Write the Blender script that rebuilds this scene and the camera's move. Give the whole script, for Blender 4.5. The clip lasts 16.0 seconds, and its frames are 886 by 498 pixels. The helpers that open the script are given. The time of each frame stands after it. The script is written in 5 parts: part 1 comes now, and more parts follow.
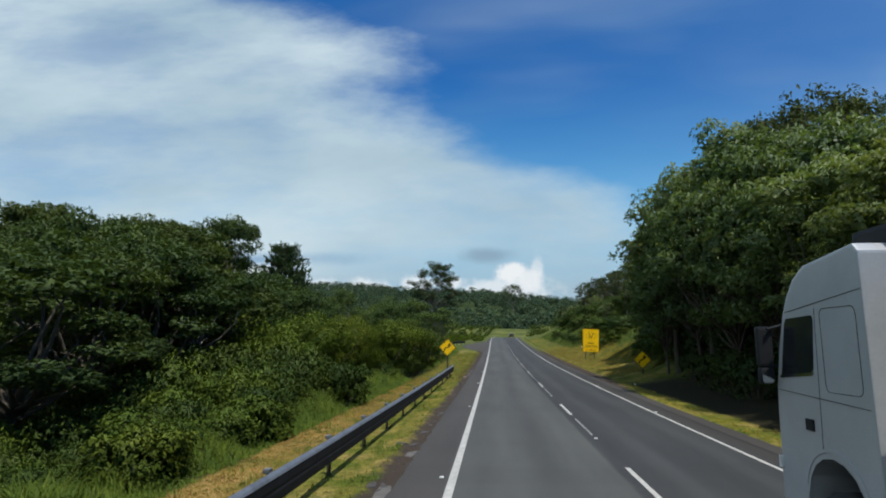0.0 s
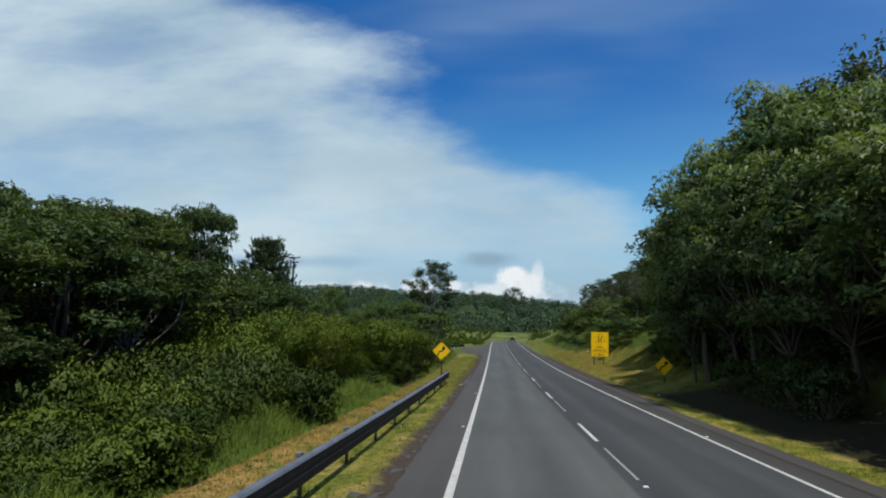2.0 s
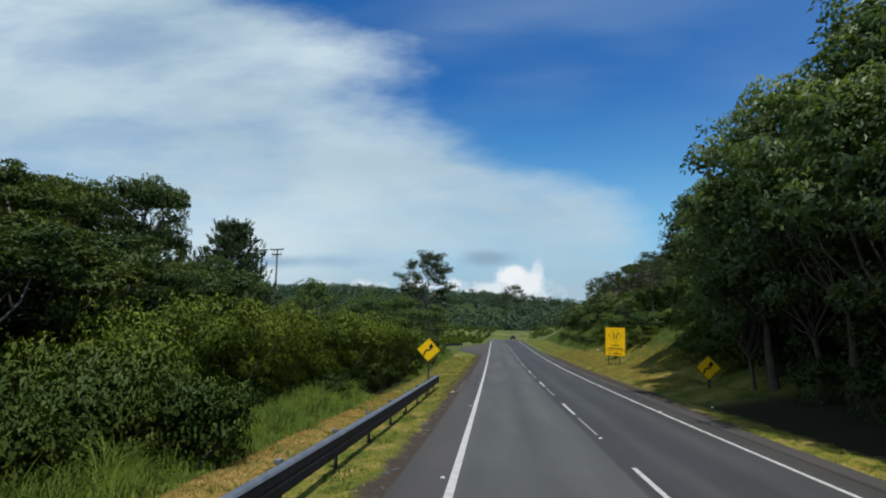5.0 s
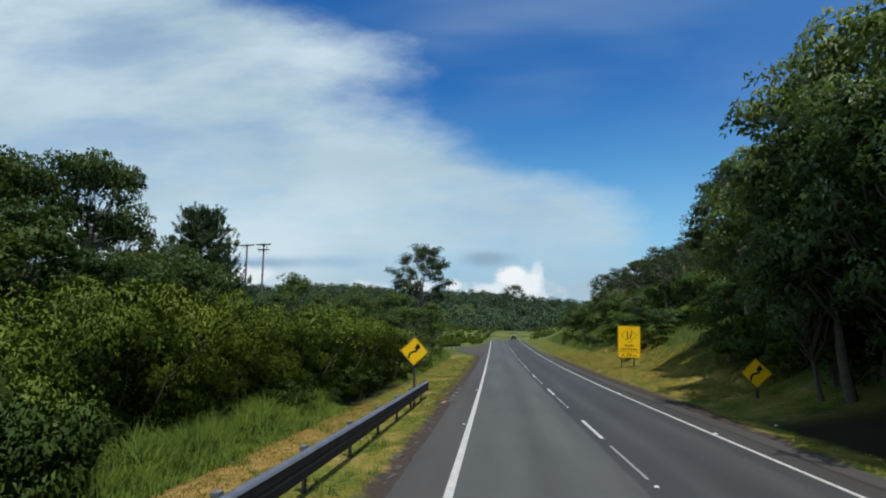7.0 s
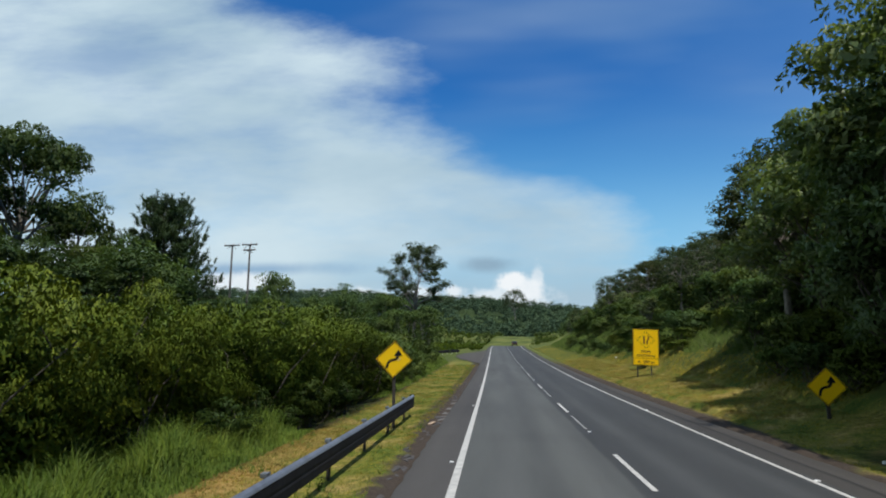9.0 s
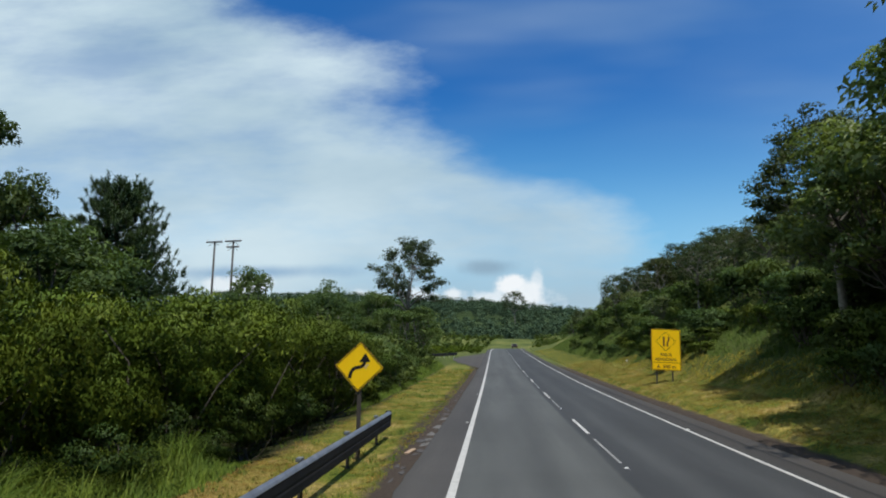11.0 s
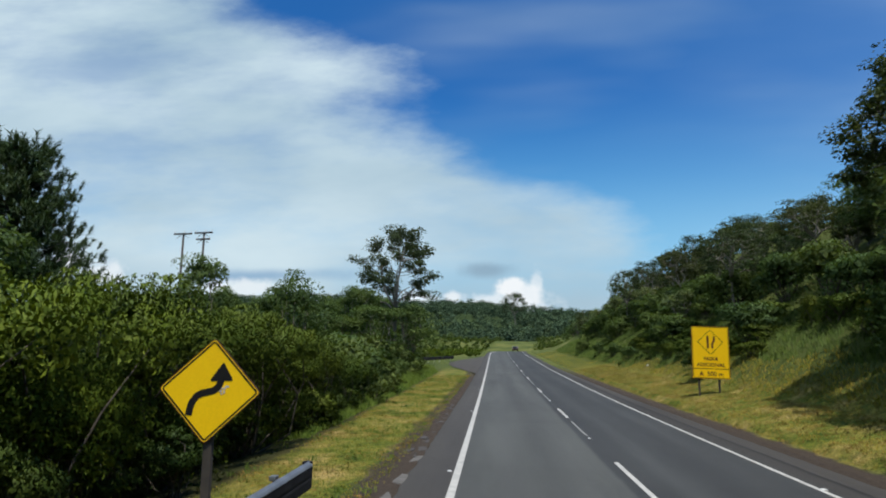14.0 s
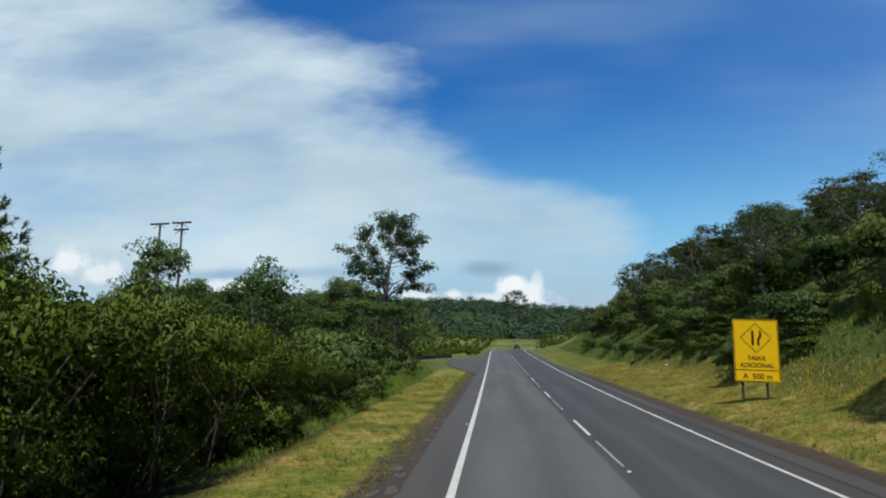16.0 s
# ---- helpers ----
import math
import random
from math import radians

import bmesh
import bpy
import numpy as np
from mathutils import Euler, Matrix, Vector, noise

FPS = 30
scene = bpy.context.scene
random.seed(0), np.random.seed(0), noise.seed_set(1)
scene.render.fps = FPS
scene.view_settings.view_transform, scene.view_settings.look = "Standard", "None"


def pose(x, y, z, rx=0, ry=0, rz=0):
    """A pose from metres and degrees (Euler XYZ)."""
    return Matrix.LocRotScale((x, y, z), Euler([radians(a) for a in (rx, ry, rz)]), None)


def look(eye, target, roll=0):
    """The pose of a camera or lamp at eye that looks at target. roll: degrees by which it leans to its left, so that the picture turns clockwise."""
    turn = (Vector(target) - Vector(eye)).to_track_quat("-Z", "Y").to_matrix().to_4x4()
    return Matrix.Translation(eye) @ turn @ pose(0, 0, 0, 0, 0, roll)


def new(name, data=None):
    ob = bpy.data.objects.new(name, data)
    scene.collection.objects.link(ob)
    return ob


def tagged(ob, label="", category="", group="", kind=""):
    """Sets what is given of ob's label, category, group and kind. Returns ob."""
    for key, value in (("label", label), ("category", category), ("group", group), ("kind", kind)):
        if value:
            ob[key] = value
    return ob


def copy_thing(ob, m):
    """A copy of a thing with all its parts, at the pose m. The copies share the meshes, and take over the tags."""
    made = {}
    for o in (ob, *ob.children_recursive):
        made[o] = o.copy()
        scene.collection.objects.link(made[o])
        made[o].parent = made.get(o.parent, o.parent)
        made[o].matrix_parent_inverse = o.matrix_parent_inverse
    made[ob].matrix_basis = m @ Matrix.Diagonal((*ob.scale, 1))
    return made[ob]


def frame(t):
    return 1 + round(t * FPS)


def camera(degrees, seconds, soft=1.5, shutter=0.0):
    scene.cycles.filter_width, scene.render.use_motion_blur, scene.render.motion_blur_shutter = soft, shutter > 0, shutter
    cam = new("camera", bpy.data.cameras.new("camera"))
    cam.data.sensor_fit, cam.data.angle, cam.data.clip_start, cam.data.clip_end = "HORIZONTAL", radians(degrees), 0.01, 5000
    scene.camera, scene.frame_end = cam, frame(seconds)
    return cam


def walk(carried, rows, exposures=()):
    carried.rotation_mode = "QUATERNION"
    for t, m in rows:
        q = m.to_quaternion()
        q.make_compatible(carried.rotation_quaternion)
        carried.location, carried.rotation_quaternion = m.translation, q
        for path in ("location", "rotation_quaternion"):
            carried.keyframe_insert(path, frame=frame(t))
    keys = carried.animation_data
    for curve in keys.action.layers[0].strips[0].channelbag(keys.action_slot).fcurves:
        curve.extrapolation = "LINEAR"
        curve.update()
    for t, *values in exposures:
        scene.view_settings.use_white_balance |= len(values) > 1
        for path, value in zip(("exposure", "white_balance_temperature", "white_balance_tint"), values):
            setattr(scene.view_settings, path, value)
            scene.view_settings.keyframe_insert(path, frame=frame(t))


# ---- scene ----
cam = camera(73.5, 16.0, soft=1.95)
METRES, EYE, TILT, LEAN, TURN = 46.0, 2.8, 9.1, 0.0, 4.93
ROWS = [
    (0.0, 0.0, 0.0, 0.0, -0.0, 0.0, -0.0),
    (0.5, 0.0028, 0.0329, -0.0056, 0.01, 0.1, -0.02),
    (1.0, 0.0051, 0.0618, -0.0104, 0.04, 0.15, -0.13),
    (1.5, 0.0078, 0.0949, -0.016, 0.04, 0.27, -0.2),
    (2.0, 0.0103, 0.124, -0.0207, 0.06, 0.35, -0.25),
    (2.5, 0.013, 0.1574, -0.0263, 0.05, 0.36, -0.25),
    (3.0, 0.0155, 0.1864, -0.0312, 0.06, 0.31, -0.19),
    (3.5, 0.0184, 0.2198, -0.0368, 0.06, 0.22, -0.07),
    (4.0, 0.0208, 0.2489, -0.0417, 0.03, 0.21, -0.06),
    (6.5, 0.0338, 0.4048, -0.067, 0.04, 0.36, -0.12),
    (7.0, 0.0367, 0.4369, -0.072, 0.01, 0.34, -0.03),
    (7.5, 0.0392, 0.4651, -0.0762, 0.02, 0.42, 0.01),
    (8.0, 0.042, 0.4974, -0.0814, 0.01, 0.58, 0.04),
    (8.5, 0.0445, 0.5256, -0.0857, 0.0, 0.75, 0.06),
    (9.0, 0.0474, 0.558, -0.0905, 0.03, 0.9, 0.07),
    (11.5, 0.0605, 0.7099, -0.1131, -0.04, 1.18, 0.17),
    (12.0, 0.0635, 0.742, -0.1177, -0.03, 1.16, 0.18),
    (12.5, 0.0661, 0.7704, -0.1219, -0.04, 1.21, 0.19),
    (13.0, 0.069, 0.8028, -0.1266, -0.08, 1.31, 0.21),
    (13.5, 0.0715, 0.8311, -0.1307, -0.09, 1.39, 0.28),
    (14.0, 0.0746, 0.8636, -0.1356, -0.07, 1.45, 0.28),
    (14.5, 0.077, 0.892, -0.1395, -0.08, 1.49, 0.34),
    (15.0, 0.0798, 0.9242, -0.1442, -0.05, 1.46, 0.37),
    (15.5, 0.0826, 0.9563, -0.1489, -0.03, 1.41, 0.41),
    (16.0, 0.0851, 0.9845, -0.1532, -0.02, 1.29, 0.42),
]
walk(cam, [(t, pose(0, 0, EYE, TILT, LEAN, TURN) @ pose(METRES * x, METRES * y, METRES * z, 90 + pitch, roll, yaw)) for t, x, y, z, yaw, pitch, roll in ROWS],
     exposures=((0, -0.05), (4, -0.03), (8, 0.02), (12, 0.05), (16, 0.05)))

# ---- world, sun and exposure ----
SUN_DIR = Vector((0.20, -0.29, 0.93)).normalized()   # towards the sun: high, a little behind and to the right
sun = new("sun", bpy.data.lights.new("sun", "SUN"))
sun.data.energy, sun.data.angle, sun.data.color = 4.5, radians(0.53), (1.0, 0.95, 0.86)
sun.matrix_world = look((0, 0, 60), Vector((0, 0, 60)) - SUN_DIR)

world = bpy.data.worlds.new("sky")
scene.world = world
world.use_nodes = True


def build_sky(nt):
    n, l = nt.nodes, nt.links
    n.clear()

    def node(kind, **props):
        nd = n.new(kind)
        for k, v in props.items():
            if k == "op":
                nd.operation = v
            elif k == "blend":
                nd.blend_type = v
        return nd

    def link(a, b):
        l.new(a, b)

    def m(op, a, b=None, c=None, clamp=False):
        nd = n.new("ShaderNodeMath")
        nd.operation, nd.use_clamp = op, clamp
        for k, v in enumerate((a, b, c)):
            if v is None:
                continue
            if isinstance(v, (int, float)):
                nd.inputs[k].default_value = v
            else:
                link(v, nd.inputs[k])
        return nd.outputs[0]

    def smooth(v, lo, hi):
        nd = n.new("ShaderNodeMapRange")
        nd.interpolation_type = "SMOOTHSTEP"
        link(v, nd.inputs[0])
        nd.inputs[1].default_value, nd.inputs[2].default_value = lo, hi
        return nd.outputs[0]

    def mix(f, a, b):
        nd = n.new("ShaderNodeMix")
        nd.data_type = "RGBA"
        if isinstance(f, (int, float)):
            nd.inputs[0].default_value = f
        else:
            link(f, nd.inputs[0])
        for v, k in ((a, 6), (b, 7)):
            if isinstance(v, tuple):
                nd.inputs[k].default_value = (*v, 1)
            else:
                link(v, nd.inputs[k])
        return nd.outputs[2]

    sky = n.new("ShaderNodeTexSky")
    sky.sky_type = "NISHITA"
    sky.sun_disc = False
    sky.sun_elevation = math.asin(SUN_DIR.z)
    sky.sun_rotation = math.atan2(SUN_DIR.x, SUN_DIR.y)
    sky.air_density, sky.dust_density, sky.ozone_density = 1.0, 0.3, 2.5
    coord = n.new("ShaderNodeTexCoord")
    sep = n.new("ShaderNodeSeparateXYZ")
    link(coord.outputs["Generated"], sep.inputs[0])
    ahead = m("MAXIMUM", sep.outputs[1], 0.04)
    u = m("DIVIDE", sep.outputs[0], ahead)
    v = m("DIVIDE", sep.outputs[2], ahead)
    uv = n.new("ShaderNodeCombineXYZ")
    link(u, uv.inputs[0]), link(v, uv.inputs[1])

    def fbm(scale, detail, stretch, rough=0.55, turn=0.0, seed=0.0):
        mp = n.new("ShaderNodeMapping")
        mp.inputs["Scale"].default_value = stretch
        mp.inputs["Rotation"].default_value = (0, 0, radians(turn))
        mp.inputs["Location"].default_value = (seed, seed * 0.7, 0)
        link(uv.outputs[0], mp.inputs[0])
        t = n.new("ShaderNodeTexNoise")
        t.inputs["Scale"].default_value, t.inputs["Detail"].default_value = scale, detail
        t.inputs["Roughness"].default_value = rough
        link(mp.outputs[0], t.inputs[0])
        return t.outputs[0]

    # the edge of the veil cloud: how far right it reaches at each height
    edge = n.new("ShaderNodeValToRGB")
    ramp = edge.color_ramp
    ramp.interpolation = "B_SPLINE"
    pts = ((0.0, 0.30), (0.177, 0.235), (0.256, 0.185), (0.298, 0.10), (0.32, -0.02), (0.377, -0.15), (0.445, -0.25), (0.484, -0.20), (0.523, -0.18), (0.591, -0.32), (0.642, -0.41), (1.0, -0.85))
    while len(ramp.elements) < len(pts):
        ramp.elements.new(0.5)
    for e, (p, uu) in zip(ramp.elements, pts):
        e.position = p
        w = (uu + 1) / 2
        e.color = (w, w, w, 1)
    link(v, edge.inputs[0])
    edge_u = m("SUBTRACT", m("MULTIPLY", edge.outputs[0], 2.0), 1.0)
    wob = m("SUBTRACT", fbm(3.2, 6, (1, 2.2, 1), 0.6, 18), 0.5)
    far = m("SUBTRACT", edge_u, u)
    veil = smooth(m("ADD", far, m("MULTIPLY", wob, 0.42)), -0.11, 0.13)
    thin = fbm(2.2, 7, (1, 3.4, 1), 0.58, 12, 3.0)
    veil = m("MULTIPLY", veil, m("ADD", 0.62, m("MULTIPLY", smooth(thin, 0.3, 0.62), 0.38)))
    wisps = m("MULTIPLY", smooth(fbm(1.5, 3, (0.8, 3.4, 1), 0.5, -16, 7.0), 0.46, 0.80), 0.20)
    side = m("MULTIPLY", smooth(m("SUBTRACT", u, m("MULTIPLY", v, 0.3)), -0.05, 0.62), m("ADD", 0.10, m("MULTIPLY", smooth(fbm(1.3, 4, (0.7, 3.0, 1), 0.5, 20, 5.0), 0.36, 0.70), 0.26)))
    veil = m("MAXIMUM", veil, m("MAXIMUM", wisps, side))
    tint = mix(smooth(fbm(1.5, 5, (1, 2.4, 1), 0.5, 8, 11.0), 0.3, 0.7), (0.38, 0.53, 0.64), (0.62, 0.76, 0.83))
    base = n.new("ShaderNodeMix")
    base.data_type, base.blend_type = "RGBA", "MULTIPLY"
    base.inputs[0].default_value = 1.0
    link(sky.outputs[0], base.inputs[6])
    base.inputs[7].default_value = (0.020, 0.074, 0.128, 1)
    low = smooth(v, 0.50, 0.02)
    blue = mix(m("MULTIPLY", low, 0.82), base.outputs[2], (0.21, 0.57, 0.80))
    haze = smooth(v, 0.34, 0.04)
    blue = mix(m("MULTIPLY", haze, 0.55), blue, (0.40, 0.67, 0.84))
    col = mix(veil, blue, tint)

    def puff(cu, cv, ru, rv, soft, grain, amount=0.5):
        du = m("DIVIDE", m("SUBTRACT", u, cu), ru)
        dv = m("DIVIDE", m("SUBTRACT", v, cv), rv)
        d = m("SQRT", m("ADD", m("MULTIPLY", du, du), m("MULTIPLY", dv, dv)))
        nz = m("SUBTRACT", fbm(grain, 5, (1, 1, 1), 0.6, 0, cu * 9), 0.5)
        return smooth(m("ADD", m("SUBTRACT", 1.0, d), m("MULTIPLY", nz, amount * 2)), 0.0, soft)

    grey = puff(-0.010, 0.149, 0.062, 0.020, 0.8, 14)
    col = mix(m("MULTIPLY", grey, 0.55), col, (0.21, 0.29, 0.38))
    flat = puff(-0.42, 0.146, 0.24, 0.019, 0.9, 7)
    col = mix(m("MULTIPLY", flat, 0.75), col, (0.20, 0.36, 0.56))
    for cu, cv, ru, rv, a in ((0.02, 0.090, 0.11, 0.026, 0.72), (0.073, 0.128, 0.016, 0.030, 0.5), (0.030, 0.119, 0.034, 0.022, 1.0), (0.060, 0.108, 0.030, 0.026, 0.85), (-0.07, 0.104, 0.024, 0.016, 0.8), (-0.127, 0.100, 0.04, 0.018, 0.7), (-0.22, 0.095, 0.05, 0.022, 0.75), (-0.30, 0.088, 0.07, 0.024, 0.7),
                             (-0.765, 0.178, 0.045, 0.034, 0.85), (-0.70, 0.155, 0.06, 0.03, 0.7), (-0.45, 0.124, 0.10, 0.022, 0.65)):
        col = mix(m("MULTIPLY", puff(cu, cv, ru, rv, 0.6, 26, 0.8), a), col, (0.86, 0.90, 0.93))
    bg = n.new("ShaderNodeBackground")
    link(col, bg.inputs[0])
    bg.inputs[1].default_value = 1.0
    out = n.new("ShaderNodeOutputWorld")
    link(bg.outputs[0], out.inputs[0])


build_sky(world.node_tree)

# ---- materials ----
def material(name):
    mt = bpy.data.materials.new(name)
    mt.use_nodes = True
    nt = mt.node_tree
    return mt, nt, nt.nodes["Principled BSDF"], nt.nodes["Material Output"]


def add_noise(nt, scale, detail=4, rough=0.6, stretch=(1, 1, 1)):
    co = nt.nodes.new("ShaderNodeTexCoord")
    mp = nt.nodes.new("ShaderNodeMapping")
    mp.inputs["Scale"].default_value = stretch
    tx = nt.nodes.new("ShaderNodeTexNoise")
    tx.inputs["Scale"].default_value, tx.inputs["Detail"].default_value, tx.inputs["Roughness"].default_value = scale, detail, rough
    nt.links.new(co.outputs["Object"], mp.inputs[0])
    nt.links.new(mp.outputs[0], tx.inputs[0])
    return tx.outputs[0]


def ramp_of(nt, value, stops):
    rp = nt.nodes.new("ShaderNodeValToRGB")
    el = rp.color_ramp.elements
    while len(el) < len(stops):
        el.new(0.5)
    for e, (p, c) in zip(el, stops):
        e.position, e.color = p, (*c, 1)
    nt.links.new(value, rp.inputs[0])
    return rp.outputs[0]


def mixed(nt, fac, a, b, blend="MIX"):
    nd = nt.nodes.new("ShaderNodeMix")
    nd.data_type, nd.blend_type = "RGBA", blend
    for v, k in ((fac, 0), (a, 6), (b, 7)):
        if isinstance(v, tuple):
            nd.inputs[k].default_value = (*v, 1)
        elif isinstance(v, (int, float)):
            nd.inputs[k].default_value = v
        else:
            nt.links.new(v, nd.inputs[k])
    return nd.outputs[2]


def calc(nt, op, a, b=0.0, clamp=False):
    nd = nt.nodes.new("ShaderNodeMath")
    nd.operation, nd.use_clamp = op, clamp
    for v, k in ((a, 0), (b, 1)):
        if isinstance(v, (int, float)):
            nd.inputs[k].default_value = v
        else:
            nt.links.new(v, nd.inputs[k])
    return nd.outputs[0]


def step(nt, value, lo, hi):
    nd = nt.nodes.new("ShaderNodeMapRange")
    nd.interpolation_type = "SMOOTHSTEP"
    nt.links.new(value, nd.inputs[0])
    nd.inputs[1].default_value, nd.inputs[2].default_value = lo, hi
    return nd.outputs[0]


def bumped(nt, bsdf, height, strength, distance=0.01):
    bp = nt.nodes.new("ShaderNodeBump")
    bp.inputs["Strength"].default_value, bp.inputs["Distance"].default_value = strength, distance
    nt.links.new(height, bp.inputs["Height"])
    nt.links.new(bp.outputs[0], bsdf.inputs["Normal"])


def worn(name, colour, dark, rough=0.6, metal=0.0, scale=6.0, grain=60.0, bump=0.15):
    """Paint, metal or plastic with grime at two scales."""
    mt, nt, bs, _ = material(name)
    big = ramp_of(nt, add_noise(nt, scale, 5), ((0.32, dark), (0.62, colour)))
    fine = add_noise(nt, grain, 3)
    col = mixed(nt, 0.25, big, ramp_of(nt, fine, ((0.3, tuple(c * 0.7 for c in colour)), (0.7, colour))))
    nt.links.new(col, bs.inputs["Base Color"])
    bs.inputs["Roughness"].default_value, bs.inputs["Metallic"].default_value = rough, metal
    bumped(nt, bs, fine, bump, 0.004)
    return mt


def leafy(name, dark, mid, light, through_amount=0.3, gloss=0.58, shine=0.12):
    """Leaves: each leaf with a colour of its own, a little light passing through."""
    mt, nt, bs, out = material(name)
    geo = nt.nodes.new("ShaderNodeNewGeometry")
    info = nt.nodes.new("ShaderNodeObjectInfo")
    col = ramp_of(nt, geo.outputs["Random Per Island"], ((0.0, dark), (0.5, mid), (1.0, light)))
    patch = ramp_of(nt, add_noise(nt, 0.45, 3), ((0.3, (0.70, 0.80, 0.80)), (0.7, (1.22, 1.12, 0.88))))
    tuft = ramp_of(nt, add_noise(nt, 1.6, 2), ((0.3, (0.74, 0.76, 0.78)), (0.7, (1.22, 1.20, 1.10))))
    patch = mixed(nt, 1.0, patch, tuft, "MULTIPLY")
    col = mixed(nt, 1.0, col, patch, "MULTIPLY")
    own = ramp_of(nt, info.outputs["Random"], ((0.0, (0.76, 0.87, 0.96)), (0.6, (1.03, 1.06, 1.04)), (1.0, (1.10, 1.02, 0.90))))
    col = mixed(nt, 1.0, col, own, "MULTIPLY")
    nt.links.new(col, bs.inputs["Base Color"])
    bs.inputs["Roughness"].default_value = gloss
    bs.inputs["Specular IOR Level"].default_value = shine
    tr = nt.nodes.new("ShaderNodeBsdfTranslucent")
    nt.links.new(mixed(nt, 1.0, col, (1.25, 1.3, 0.55), "MULTIPLY"), tr.inputs[0])
    ms = nt.nodes.new("ShaderNodeMixShader")
    ms.inputs[0].default_value = through_amount
    nt.links.new(bs.outputs[0], ms.inputs[1]), nt.links.new(tr.outputs[0], ms.inputs[2])
    nt.links.new(ms.outputs[0], out.inputs[0])
    return mt


def asphalt_material():
    mt, nt, bs, _ = material("asphalt")
    co = nt.nodes.new("ShaderNodeTexCoord")
    sp = nt.nodes.new("ShaderNodeSeparateXYZ")
    nt.links.new(co.outputs["Object"], sp.inputs[0])
    wav = calc(nt, "MULTIPLY", calc(nt, "SUBTRACT", add_noise(nt, 0.5, 4), 0.5), 0.16)
    x = calc(nt, "ADD", sp.outputs[0], wav)
    left_lane, right_lane, shoulder = (0.068, 0.0705, 0.0685), (0.040, 0.042, 0.043), (0.056, 0.052, 0.049)
    col = mixed(nt, step(nt, x, -1.06, -0.98), shoulder, left_lane)
    col = mixed(nt, step(nt, x, 2.60, 2.72), col, right_lane)
    col = mixed(nt, step(nt, x, 6.5, 6.66), col, (0.040, 0.037, 0.034))
    col = mixed(nt, step(nt, x, 7.10, 7.22), col, (0.050, 0.046, 0.042))
    seam = step(nt, calc(nt, "ABSOLUTE", calc(nt, "SUBTRACT", x, 7.12)), 0.10, 0.03)
    col = mixed(nt, calc(nt, "MULTIPLY", seam, 0.8), col, (0.018, 0.017, 0.016))
    # polished wheel tracks and an oil stripe in each lane, long patches and tar stains
    for c, w, a in ((0.25, 0.45, 0.16), (1.95, 0.45, 0.16), (3.9, 0.45, 0.14), (5.6, 0.45, 0.14)):
        t = step(nt, calc(nt, "ABSOLUTE", calc(nt, "SUBTRACT", x, c)), w, 0.05)
        col = mixed(nt, calc(nt, "MULTIPLY", t, a), col, (0.096, 0.097, 0.098))
    for c, w, a in ((1.1, 0.5, 0.22), (4.7, 0.5, 0.3), (3.05, 0.45, 0.35)):
        t = step(nt, calc(nt, "ABSOLUTE", calc(nt, "SUBTRACT", x, c)), w, 0.05)
        col = mixed(nt, calc(nt, "MULTIPLY", t, a), col, (0.034, 0.034, 0.036))
    long = add_noise(nt, 0.9, 5, 0.6, (1.0, 0.09, 1.0))
    col = mixed(nt, 1.0, col, ramp_of(nt, long, ((0.3, (0.80, 0.80, 0.81)), (0.7, (1.15, 1.15, 1.14)))), "MULTIPLY")
    lot = add_noise(nt, 0.16, 2, 0.5, (0.25, 1.0, 1.0))
    col = mixed(nt, 1.0, col, ramp_of(nt, lot, ((0.47, (0.965, 0.965, 0.965)), (0.49, (1.02, 1.02, 1.02)))), "MULTIPLY")
    fine = add_noise(nt, 95, 4, 0.75)
    col = mixed(nt, 1.0, col, ramp_of(nt, fine, ((0.3, (0.72, 0.72, 0.72)), (0.72, (1.32, 1.32, 1.30)))), "MULTIPLY")
    nt.links.new(col, bs.inputs["Base Color"])
    bs.inputs["Roughness"].default_value = 0.82
    bs.inputs["Specular IOR Level"].default_value = 0.3
    bumped(nt, bs, fine, 0.5, 0.006)
    return mt


